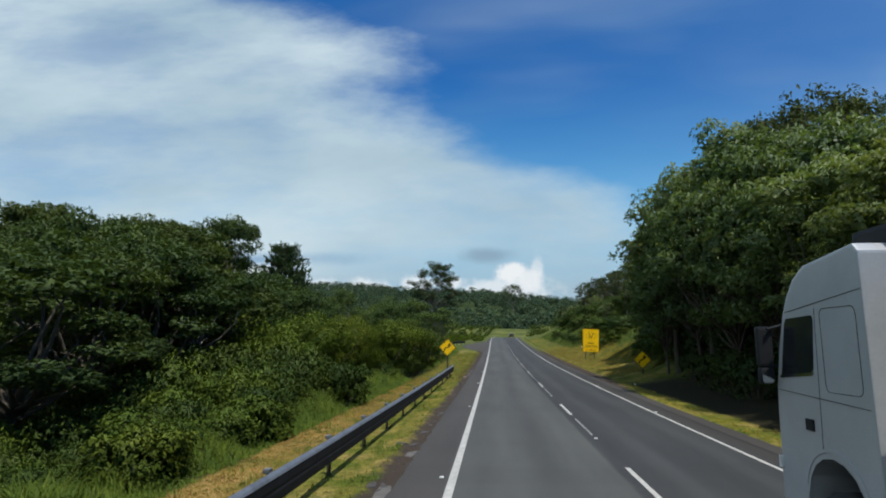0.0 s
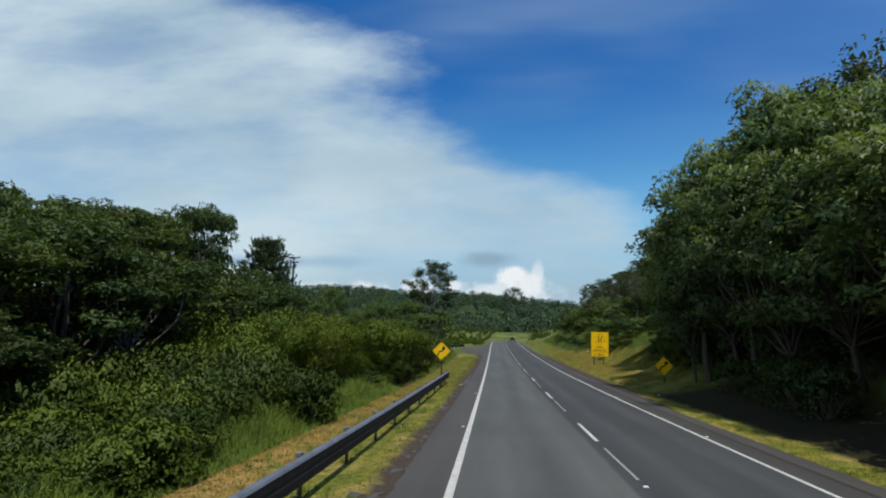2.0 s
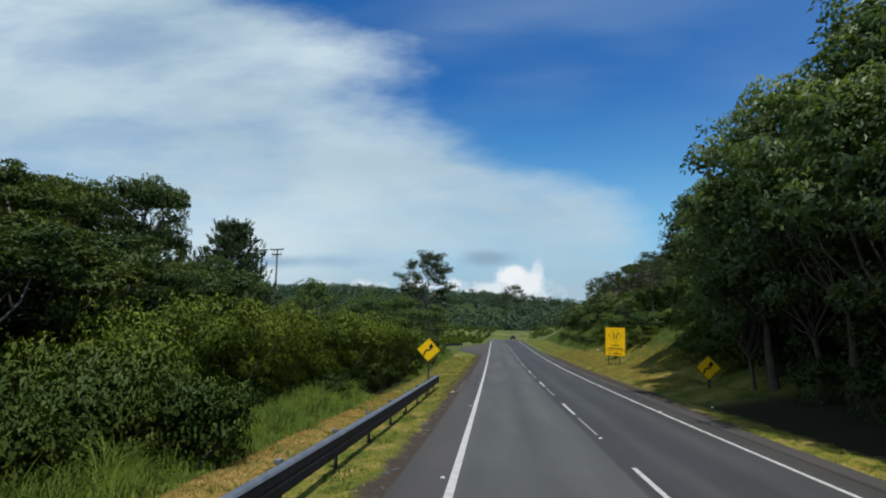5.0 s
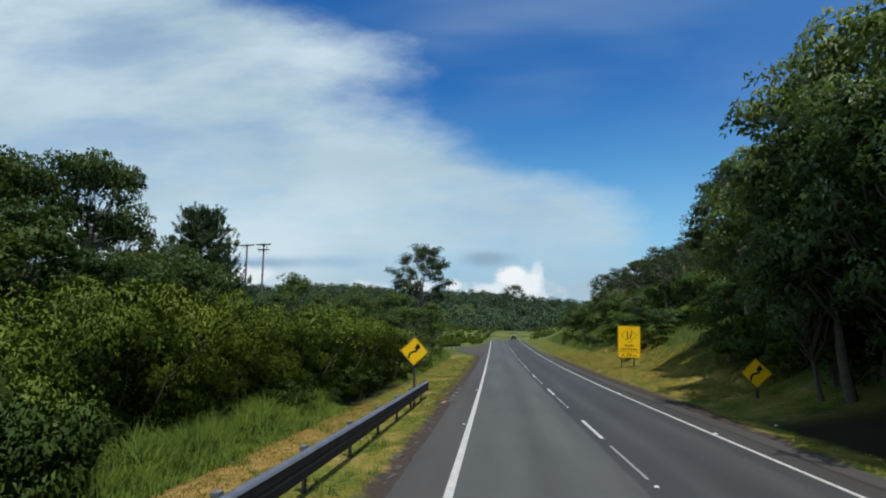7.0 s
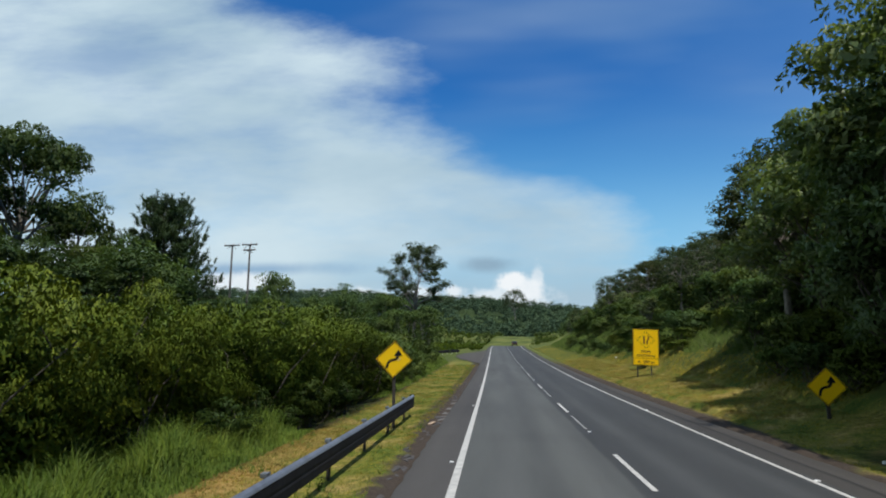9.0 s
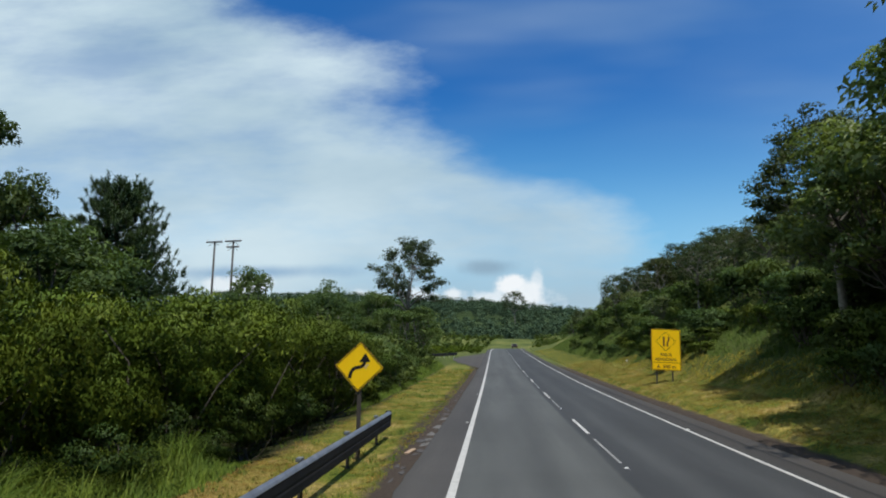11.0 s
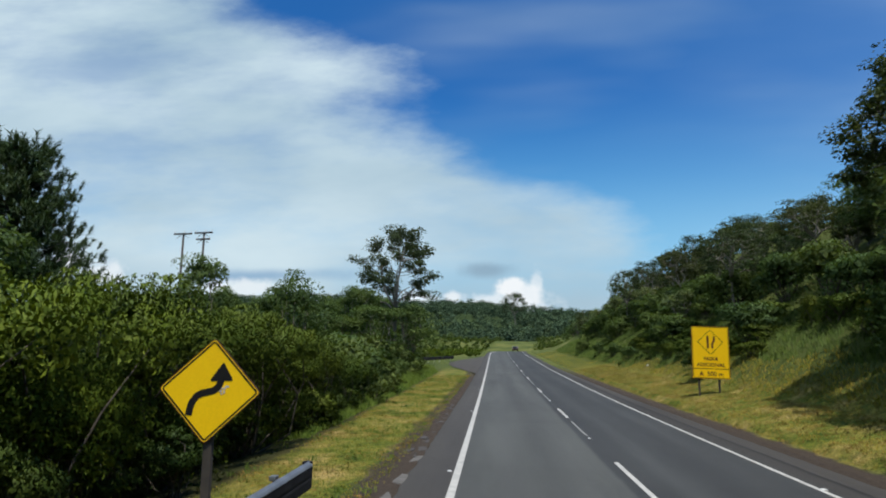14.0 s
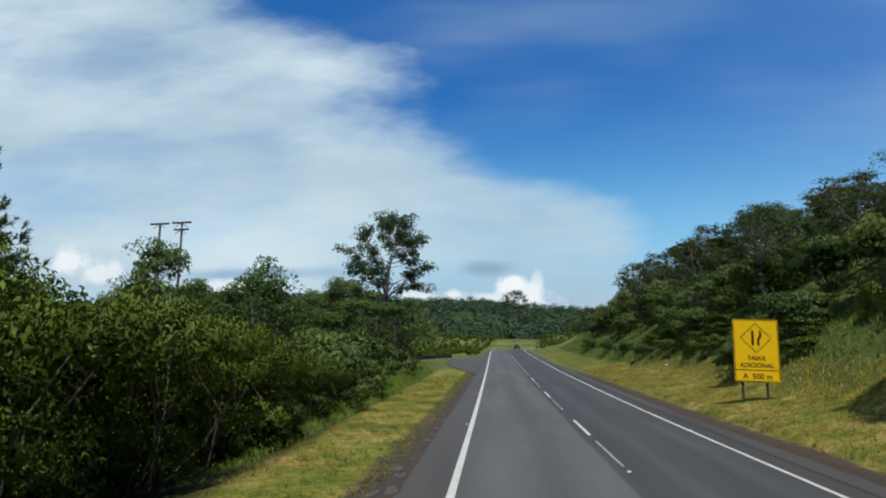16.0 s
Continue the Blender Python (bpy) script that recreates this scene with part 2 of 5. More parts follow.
def ground_material():
    mt, nt, bs, _ = material("mown_grass_and_soil")
    patch = add_noise(nt, 0.55, 5, 0.62)
    col = ramp_of(nt, patch, ((0.34, (0.060, 0.092, 0.014)), (0.45, (0.130, 0.146, 0.026)), (0.54, (0.195, 0.176, 0.042)), (0.66, (0.310, 0.235, 0.085))))
    fine = add_noise(nt, 22, 5, 0.75)
    col = mixed(nt, 1.0, col, ramp_of(nt, fine, ((0.3, (0.42, 0.42, 0.42)), (0.7, (1.5, 1.5, 1.42)))), "MULTIPLY")
    tufty = add_noise(nt, 4.5, 4, 0.7)
    col = mixed(nt, 1.0, col, ramp_of(nt, tufty, ((0.36, (0.55, 0.62, 0.55)), (0.5, (1.0, 1.0, 1.0)), (0.66, (1.35, 1.25, 1.2)))), "MULTIPLY")
    co = nt.nodes.new("ShaderNodeTexCoord")
    sp = nt.nodes.new("ShaderNodeSeparateXYZ")
    nt.links.new(co.outputs["Object"], sp.inputs[0])
    wav = calc(nt, "MULTIPLY", calc(nt, "SUBTRACT", add_noise(nt, 1.3, 4), 0.5), 1.0)
    x = calc(nt, "ADD", sp.outputs[0], wav)
    soil = mixed(nt, add_noise(nt, 9, 4), (0.030, 0.024, 0.020), (0.085, 0.066, 0.052))
    wider = calc(nt, "MULTIPLY", step(nt, sp.outputs[1], 42.0, 54.0), 0.55)
    wider = calc(nt, "MULTIPLY", wider, step(nt, x, 3.0, 2.0))
    off = calc(nt, "SUBTRACT", calc(nt, "SUBTRACT", 3.15, x), wider)
    edge = calc(nt, "ADD", 7.85, calc(nt, "MULTIPLY", step(nt, sp.outputs[1], 30.0, 52.0), 1.15))
    bare = calc(nt, "MULTIPLY", step(nt, off, 6.05, 5.6), step(nt, calc(nt, "SUBTRACT", x, edge), 0.25, -0.2))
    col = mixed(nt, bare, col, soil)
    # scrub and wood litter is darkened as if shaded, and far slopes are green pasture
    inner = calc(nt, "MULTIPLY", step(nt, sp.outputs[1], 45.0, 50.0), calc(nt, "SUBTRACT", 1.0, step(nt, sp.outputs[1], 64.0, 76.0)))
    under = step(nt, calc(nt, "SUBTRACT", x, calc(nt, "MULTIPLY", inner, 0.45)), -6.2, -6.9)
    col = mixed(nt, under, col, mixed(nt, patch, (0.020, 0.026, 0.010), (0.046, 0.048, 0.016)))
    # tree shade on the near right verge is painted into the ground colour
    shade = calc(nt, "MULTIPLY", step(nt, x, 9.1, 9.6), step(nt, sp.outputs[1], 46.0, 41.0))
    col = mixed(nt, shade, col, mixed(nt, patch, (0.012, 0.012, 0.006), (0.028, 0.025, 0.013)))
    bank = step(nt, calc(nt, "ADD", x, 0.0), 12.6, 14.2)
    col = mixed(nt, bank, col, mixed(nt, patch, (0.035, 0.062, 0.014), (0.095, 0.10, 0.026)))
    tan = calc(nt, "MULTIPLY", step(nt, calc(nt, "ABSOLUTE", calc(nt, "SUBTRACT", x, -5.9)), 1.1, 0.3), step(nt, add_noise(nt, 0.35, 3), 0.32, 0.54))
    tan = calc(nt, "MULTIPLY", tan, calc(nt, "SUBTRACT", 1.0, calc(nt, "MULTIPLY", step(nt, sp.outputs[1], 38.0, 52.0), 0.9)))
    col = mixed(nt, calc(nt, "MULTIPLY", tan, 0.85), col, mixed(nt, fine, (0.24, 0.14, 0.040), (0.48, 0.31, 0.11)))
    far = step(nt, sp.outputs[1], 96.0, 130.0)
    col = mixed(nt, far, col, ramp_of(nt, add_noise(nt, 0.12, 6, 0.7), ((0.36, (0.040, 0.062, 0.018)), (0.5, (0.085, 0.105, 0.026)), (0.64, (0.150, 0.150, 0.048)))))
    col = mixed(nt, step(nt, sp.outputs[1], 266.0, 290.0), col, mixed(nt, patch, (0.022, 0.040, 0.012), (0.045, 0.065, 0.020)))
    nt.links.new(col, bs.inputs["Base Color"])
    bs.inputs["Roughness"].default_value = 0.95
    bs.inputs["Specular IOR Level"].default_value = 0.1
    bumped(nt, bs, fine, 0.8, 0.05)
    return mt


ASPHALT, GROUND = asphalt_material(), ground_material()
LINE_PAINT = worn("line_paint", (0.48, 0.47, 0.44), (0.30, 0.295, 0.28), 0.7, 0, 5, 70)
LINE_FADED = worn("faded_line_paint", (0.26, 0.26, 0.25), (0.10, 0.10, 0.10), 0.8, 0, 9, 60)
APRON = worn("dusty_worn_asphalt", (0.058, 0.049, 0.040), (0.030, 0.026, 0.022), 0.9, 0, 0.9, 30, 0.5)
BROKEN = worn("broken_asphalt", (0.062, 0.057, 0.054), (0.036, 0.032, 0.030), 0.9, 0, 3, 40, 0.6)
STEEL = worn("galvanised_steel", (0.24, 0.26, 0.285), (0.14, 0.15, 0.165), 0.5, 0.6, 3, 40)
# near-black tone puts the rail's shaded face into the steel colour
STEEL_DARK = worn("shaded_weathered_steel", (0.022, 0.023, 0.027), (0.012, 0.012, 0.014), 0.8, 0.0, 3, 30)
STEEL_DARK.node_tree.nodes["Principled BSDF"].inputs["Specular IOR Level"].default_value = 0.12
CONCRETE = worn("concrete", (0.52, 0.51, 0.48), (0.34, 0.33, 0.31), 0.85, 0, 5, 40)
YELLOW = worn("yellow_sign_sheet", (0.97, 0.60, 0.003), (0.93, 0.55, 0.003), 0.6, 0, 2.5, 30, 0.03)
YELLOW.node_tree.nodes["Principled BSDF"].inputs["Specular IOR Level"].default_value = 0.2
BLACK = worn("black_sign_sheet", (0.018, 0.017, 0.016), (0.010, 0.010, 0.010), 0.5, 0, 4, 40, 0.03)
BLACK.node_tree.nodes["Principled BSDF"].inputs["Specular IOR Level"].default_value = 0.1
BROWN = worn("dark_red_sign_edge", (0.10, 0.020, 0.008), (0.05, 0.012, 0.006), 0.5, 0, 4, 40, 0.03)
WHITE = worn("white_plastic", (0.78, 0.78, 0.76), (0.55, 0.55, 0.53), 0.4, 0, 8, 40, 0.05)
POST_WOOD = worn("dark_post_wood", (0.055, 0.045, 0.035), (0.025, 0.021, 0.018), 0.85, 0, 3, 30, 0.4)
POLE_WOOD = worn("grey_pole_wood", (0.07, 0.064, 0.058), (0.04, 0.036, 0.033), 0.9, 0, 2, 20, 0.4)
BARK_PALE = worn("pale_bark", (0.24, 0.215, 0.18), (0.09, 0.08, 0.065), 0.9, 0, 2.5, 24, 0.5)
BARK_DARK = worn("dark_bark", (0.085, 0.07, 0.052), (0.035, 0.03, 0.024), 0.95, 0, 2.5, 24, 0.5)
TRUCK_PAINT = worn("silver_truck_paint", (0.47, 0.485, 0.50), (0.40, 0.415, 0.43), 0.28, 0.15, 1.5, 30, 0.02)
TRUCK_DARK = worn("dark_truck_plastic", (0.022, 0.024, 0.027), (0.014, 0.015, 0.017), 0.55, 0, 4, 40, 0.1)
TRUCK_DARK.node_tree.nodes["Principled BSDF"].inputs["Specular IOR Level"].default_value = 0.15
RUBBER = worn("tyre_rubber", (0.022, 0.022, 0.022), (0.014, 0.014, 0.014), 0.85, 0, 8, 50, 0.3)
CHROME = worn("chrome", (0.75, 0.76, 0.78), (0.6, 0.6, 0.62), 0.15, 1.0, 4, 40, 0.02)
CAR_PAINT = worn("dark_car_paint", (0.05, 0.03, 0.03), (0.03, 0.02, 0.02), 0.3, 0, 2, 30, 0.02)
RED_LAMP = worn("red_lamp", (0.20, 0.012, 0.008), (0.14, 0.010, 0.008), 0.2, 0, 4, 40, 0.02)


def glass_material():
    mt, nt, bs, _ = material("tinted_glass")
    film = ramp_of(nt, add_noise(nt, 3, 4), ((0.3, (0.010, 0.012, 0.014)), (0.7, (0.022, 0.026, 0.030))))
    nt.links.new(film, bs.inputs["Base Color"])
    bs.inputs["Roughness"].default_value = 0.06
    bs.inputs["Specular IOR Level"].default_value = 0.5
    return mt


GLASS = glass_material()
HEDGE_LEAF = leafy("hedge_leaf", (0.082, 0.116, 0.016), (0.100, 0.140, 0.019), (0.124, 0.163, 0.025), 0.12)
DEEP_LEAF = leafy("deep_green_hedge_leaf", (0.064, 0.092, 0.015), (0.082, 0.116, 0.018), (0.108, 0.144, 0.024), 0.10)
SCRUB_LEAF = leafy("scrub_leaf", (0.036, 0.058, 0.012), (0.047, 0.073, 0.015), (0.064, 0.092, 0.020), 0.10)
WOOD_LEAF = leafy("wood_leaf", (0.045, 0.070, 0.027), (0.058, 0.088, 0.033), (0.080, 0.112, 0.042), 0.24)
SHINY_LEAF = leafy("broad_dark_leaf", (0.110, 0.150, 0.070), (0.140, 0.190, 0.086), (0.180, 0.225, 0.108), 0.34, 0.5, 0.3)
GUM_LEAF = leafy("grey_green_leaf", (0.046, 0.064, 0.034), (0.066, 0.086, 0.046), (0.095, 0.116, 0.064), 0.28)
PINE_LEAF = leafy("pine_needle", (0.024, 0.046, 0.026), (0.034, 0.062, 0.034), (0.052, 0.084, 0.044), 0.2)
# distance haze is mixed into this leaf colour: paler and bluer
FAR_LEAF = leafy("hazy_far_leaf", (0.068, 0.106, 0.078), (0.080, 0.122, 0.086), (0.094, 0.138, 0.092), 0.05, 0.9, 0.05)
# lighter, greyer green stands in for the haze over the slope
SLOPE_LEAF = leafy("hazy_slope_leaf", (0.114, 0.150, 0.098), (0.146, 0.188, 0.120), (0.184, 0.224, 0.144), 0.38, 0.8, 0.15)
MID_LEAF = leafy("mixed_green_leaf", (0.068, 0.104, 0.040), (0.088, 0.130, 0.048), (0.116, 0.158, 0.060), 0.28, 0.65)
REED = leafy("tall_grass_blade", (0.060, 0.100, 0.015), (0.084, 0.132, 0.020), (0.124, 0.168, 0.030), 0.30)
BANK_GRASS = leafy("bank_grass_blade", (0.044, 0.076, 0.014), (0.066, 0.104, 0.020), (0.094, 0.130, 0.030), 0.25)
TURF = leafy("mown_grass_blade", (0.112, 0.135, 0.017), (0.198, 0.188, 0.028), (0.300, 0.226, 0.060), 0.3, 0.7)
STRAW = leafy("dry_grass_blade", (0.150, 0.100, 0.030), (0.240, 0.160, 0.050), (0.320, 0.220, 0.080), 0.3, 0.8)

# ---- mesh helpers ----
def mesh_object(name, verts, faces, mat, parent=None, smooth=False, label=""):
    me = bpy.data.meshes.new(name)
    verts = np.asarray(verts, dtype=np.float32).reshape(-1, 3)
    if isinstance(faces, np.ndarray):
        k = faces.shape[1]
        me.vertices.add(len(verts))
        me.vertices.foreach_set("co", verts.ravel())
        me.loops.add(faces.size)
        me.loops.foreach_set("vertex_index", faces.ravel().astype(np.int32))
        me.polygons.add(len(faces))
        me.polygons.foreach_set("loop_start", np.arange(0, faces.size, k, dtype=np.int32))
        me.update(calc_edges=True)
    else:
        me.from_pydata(verts.tolist(), [], faces)
    me.materials.append(mat)
    if smooth:
        me.polygons.foreach_set("use_smooth", np.ones(len(me.polygons), dtype=bool))
    ob = new(name, me)
    ob.parent = parent
    if label:
        tagged(ob, label)
    return ob


def part(name, bm, mat, parent, label="", smooth=False):
    """Links a bmesh as one mesh object under a thing or part."""
    me = bpy.data.meshes.new(name)
    bmesh.ops.recalc_face_normals(bm, faces=bm.faces)
    bm.to_mesh(me)
    bm.free()
    me.materials.append(mat)
    if smooth:
        for p in me.polygons:
            p.use_smooth = True
    ob = new(name, me)
    ob.parent = parent
    if label:
        tagged(ob, label)
    return ob


def box_bm(size, at=(0, 0, 0), bevel=0.0, turn=(0, 0, 0), bm=None):
    own = bmesh.new()
    bmesh.ops.create_cube(own, size=1.0)
    bmesh.ops.scale(own, vec=size, verts=own.verts)
    if bevel:
        bmesh.ops.bevel(own, geom=list(own.edges), offset=bevel, segments=2, affect="EDGES", profile=0.7)
    bmesh.ops.transform(own, matrix=pose(*at, *turn), verts=own.verts)
    if bm is None:
        return own
    me = bpy.data.meshes.new("tmp")
    own.to_mesh(me), own.free()
    bm.from_mesh(me)
    bpy.data.meshes.remove(me)
    return bm


def prism_bm(outline, y0, y1, bevel=0.0, bm=None, m=None):
    """A closed outline in x and z, pushed out along y."""
    own = bmesh.new()
    a = [own.verts.new((x, y0, z)) for x, z in outline]
    b = [own.verts.new((x, y1, z)) for x, z in outline]
    own.faces.new(a), own.faces.new(b[::-1])
    for i in range(len(a)):
        own.faces.new((a[i], b[i], b[i - 1], a[i - 1]))
    if bevel:
        bmesh.ops.bevel(own, geom=list(own.edges), offset=bevel, segments=2, affect="EDGES", profile=0.7)
    if m is not None:
        bmesh.ops.transform(own, matrix=m, verts=own.verts)
    if bm is None:
        return own
    me = bpy.data.meshes.new("tmp")
    own.to_mesh(me), own.free()
    bm.from_mesh(me)
    bpy.data.meshes.remove(me)
    return bm


def cyl_bm(r, length, at=(0, 0, 0), turn=(0, 0, 0), seg=20, r2=None, bevel=0.0, bm=None):
    own = bmesh.new()
    bmesh.ops.create_cone(own, cap_ends=True, segments=seg, radius1=r, radius2=r if r2 is None else r2, depth=length)
    if bevel:
        bmesh.ops.bevel(own, geom=[e for e in own.edges if len(e.link_faces) == 2 and any(len(f.verts) > 4 for f in e.link_faces)], offset=bevel, segments=2, affect="EDGES")
    bmesh.ops.transform(own, matrix=pose(*at, *turn), verts=own.verts)
    if bm is None:
        return own
    me = bpy.data.meshes.new("tmp")
    own.to_mesh(me), own.free()
    bm.from_mesh(me)
    bpy.data.meshes.remove(me)
    return bm


def empty(name, m):
    ob = new(name)
    ob.matrix_world = m
    ob.empty_display_size = 0.2
    return ob


# ---- the lie of the land ----
def road_z(y):
    """Height of the road along its length: level, then a long climb to a crest."""
    return np.interp(y, KNOT_Y, KNOT_Z)


_ky = np.array([-400, 0, 20, 43, 62, 76, 115, 150, 197, 215, 240, 300, 1200.0])
_kz = np.array([0, 0, 0.0, 0.15, 0.4, 0.62, 1.7, 3.0, 4.75, 5.2, 5.3, 4.0, 4.0])
KNOT_Y = np.arange(-400.0, 1200.0, 2.0)
KNOT_Z = np.interp(KNOT_Y, _ky, _kz)
for _ in range(6):
    KNOT_Z[3:-3] = sum(KNOT_Z[3 + k:len(KNOT_Z) - 3 + k] for k in range(-3, 4)) / 7


def sstep(v, lo, hi):
    t = np.clip((v - lo) / (hi - lo), 0, 1)
    return t * t * (3 - 2 * t)


def wobble(x, y, s, seed=0.0):
    return (np.sin(x * s + seed) * np.cos(y * s * 1.13 + seed * 2.1) + 0.5 * np.sin(x * s * 2.3 + y * s * 1.7 + seed)) / 1.5


def road_shift(y):
    """The road bends to the right past its crest."""
    return 0.00085 * np.maximum(y - 175.0, 0) ** 2


def land_z(x, y):
    x, y = np.asarray(x, float), np.asarray(y, float)
    xs = x - road_shift(y)
    z = road_z(y) - 0.03
    # verges fall a little from the paved edge, then the bank climbs on the right
    z = z - 0.12 * sstep(-xs, 2.4, 3.6) - 0.10 * sstep(xs, 8.1, 8.8)
    lip = 9.15 + 0.22 * wobble(x * 0.2, y, 1.9, 3.0)
    z = z + 0.24 * sstep(xs, lip, lip + 0.34) * sstep(y, 44, 56) + 0.45 * sstep(xs, 9.2, 12.8)
    bank = np.maximum(xs - 12.6, 0)
    rise = 0.62 * bank * (1 - 0.35 * sstep(bank, 18, 60))
    z = z + np.minimum(rise, 24 + 0.05 * bank) * sstep(y, -30, 20) * (1 - 0.75 * sstep(y, 150, 230))
    # on the left the embankment falls away into low ground
    low = np.maximum(-xs - 6.2, 0)
    z = z - np.minimum(0.14 * low, 1.6) * (1 - sstep(y, 60, 110))
    z = z + 0.02 * low * sstep(y, 60, 150)
    # pasture behind the crest, and wooded hills far off
    z = z + 5.5 * sstep(y, 214, 262) * (0.75 + 0.25 * sstep(-x, -30, 40))
    z = z + 46.0 * sstep(y, 280, 720) * (1 - 0.30 * sstep(x, -40, 130))
    out = sstep(np.abs(xs), 9, 16)
    z = z + out * (0.16 * wobble(x, y, 0.55, 1.0) + 0.30 * wobble(x, y, 0.17, 4.0)) + 5.0 * wobble(x, y, 0.016, 2.0) * sstep(y, 260, 460)
    return z


def grid_sheet(name, xs, ys, zf, mat, **kw):
    gx, gy = np.meshgrid(xs, ys)
    v = np.stack([gx, gy, zf(gx, gy)], -1).reshape(-1, 3)
    nx, ny = len(xs), len(ys)
    i = (np.arange(ny - 1)[:, None] * nx + np.arange(nx - 1)[None]).ravel()
    f = np.stack([i, i + 1, i + nx + 1, i + nx], -1)
    return mesh_object(name, v, f, mat, smooth=True, **kw)


gx = np.unique(np.concatenate([np.linspace(-1500, -120, 24), np.linspace(-120, -30, 30), np.linspace(-30, -8, 34), np.linspace(-8, 8, 49), np.linspace(8, 11, 31), np.linspace(11, 16, 16), np.linspace(16, 60, 40), np.linspace(60, 160, 26), np.linspace(160, 1500, 24)]))
gy = np.unique(np.concatenate([np.linspace(-1200, -40, 24), np.linspace(-40, 130, 200), np.linspace(130, 300, 70), np.linspace(300, 760, 80), np.linspace(760, 2600, 24)]))


def ground_zf(x, y):
    under = sstep(x - road_shift(y), -2.75, -2.35) * (1 - sstep(x - road_shift(y), 8.0, 8.35))
    return land_z(x, y) - 0.10 * under


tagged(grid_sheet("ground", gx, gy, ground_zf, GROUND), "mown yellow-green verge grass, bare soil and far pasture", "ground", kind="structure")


def strip(name, x0, x1, y0, y1, mat, lift=0.0, dy=2.0, nx=2, rag=0.0, parent=None, taper=(0, 0)):
    """A strip laid along the road from x0 to x1; taper widens it with distance."""
    ys = np.linspace(y0, y1, max(2, int((y1 - y0) / dy) + 1))
    t = np.linspace(0, 1, nx)
    a = x0 + taper[0] * ys + (rag * wobble(ys, ys, 2.1, x0) if rag else 0)
    b = x1 + taper[1] * ys + (rag * wobble(ys, ys, 1.7, x1) if rag else 0)
    gxx = a[:, None] * (1 - t) + b[:, None] * t + road_shift(ys)[:, None]
    gyy = np.repeat(ys[:, None], nx, 1)
    v = np.stack([gxx, gyy, road_z(gyy) + lift], -1).reshape(-1, 3)
    i = (np.arange(len(ys) - 1)[:, None] * nx + np.arange(nx - 1)[None]).ravel()
    return mesh_object(name, v, np.stack([i, i + 1, i + nx + 1, i + nx], -1), mat, parent=parent, smooth=True)


def slab(name, x0, x1, y0, y1, mat, rag=0.0, dy=2.0):
    """The paved road as a slab: a top with thin turned-down edges."""
    ys = np.linspace(y0, y1, int((y1 - y0) / dy) + 1)
    a = x0 + rag * wobble(ys, ys, 2.1, 1.0) + 0.5 * rag * wobble(ys, ys, 5.3, 2.0)
    b = x1 + rag * wobble(ys, ys, 1.7, 3.0)
    sh = road_shift(ys)
    cols = [(a + sh, -0.14), (a + sh, -0.012), (a + 0.02 + sh, 0.0)]
    for w in np.linspace(0.06, 0.94, 12):
        cols.append((a * (1 - w) + b * w + sh, 0.0))
    cols += [(b - 0.02 + sh, 0.0), (b + sh, -0.012), (b + sh, -0.14)]
    v = np.stack([np.stack([c, ys, road_z(ys) + dz], -1) for c, dz in cols], 1).reshape(-1, 3)
    nx = len(cols)
    i = (np.arange(len(ys) - 1)[:, None] * nx + np.arange(nx - 1)[None]).ravel()
    return mesh_object(name, v, np.stack([i, i + 1, i + nx + 1, i + nx], -1), mat, smooth=True)


tagged(slab("road", -2.08, 7.75, -60, 300, ASPHALT, 0.05, 0.5), "two-lane grey asphalt carriageway with paved shoulders", "road", kind="structure")
line_left = strip("edge_line_left", -0.985, -0.815, -40, 290, LINE_PAINT, 0.005, 1.0, 2, taper=(-0.0012, -0.0012))
tagged(line_left, "solid white painted edge line on asphalt", "road marking", kind="structure")
line_right = strip("edge_line_right", 6.28, 6.39, -40, 290, LINE_PAINT, 0.005, 1.0, 2, taper=(0.0020, 0.0020))
tagged(line_right, "solid white painted edge line on asphalt", "road marking", kind="structure")
for k in range(-2, 20):
    y = 10.45 + 14.0 * k
    d = strip("lane_dash", 2.91, 3.025, y, y + 4.0, LINE_PAINT, 0.005, 1.0, 2)
    tagged(d, "white painted dash of the lane line", "road marking", "lane line dashes", "structure")
    d = strip("lane_dash_faded", 2.925, 2.995, y - 5.2, y - 1.2, LINE_FADED, 0.005, 1.0, 2)
    tagged(d, "worn grey dash of an older lane line", "road marking", "faded lane dashes", "structure")


def apron():
    """The mouth of a side road: it widens from the shoulder and narrows again, with a broken outer edge."""
    ys = np.linspace(104, 168, 89)
    t = (ys - 104) / 64
    far = -2.0 - 5.2 * np.sin(np.pi * t) ** 1.5 + 0.35 * wobble(ys, ys, 1.3, 2.0) + 0.2 * wobble(ys, ys, 3.7, 5.0)
    w = np.linspace(0, 1, 10)
    gxx = np.minimum(far, -2.05)[:, None] * (1 - w) + -2.0 * w
    gyy = np.repeat(ys[:, None], 10, 1)
    v = np.stack([gxx, gyy, np.maximum(land_z(gxx, gyy) + 0.03, road_z(gyy) - 0.08)], -1).reshape(-1, 3)
    i = (np.arange(88)[:, None] * 10 + np.arange(9)[None]).ravel()
    return mesh_object("side_road", v, np.stack([i, i + 1, i + 11, i + 10], -1), APRON, smooth=True)


side = apron()
tagged(side, "grey worn asphalt apron of a joining side road", "road", kind="structure")

# ---- plants ----
def rng_of(seed):
    return np.random.default_rng(seed)


def unit(v):
    return v / np.maximum(np.linalg.norm(v, axis=-1, keepdims=True), 1e-6)


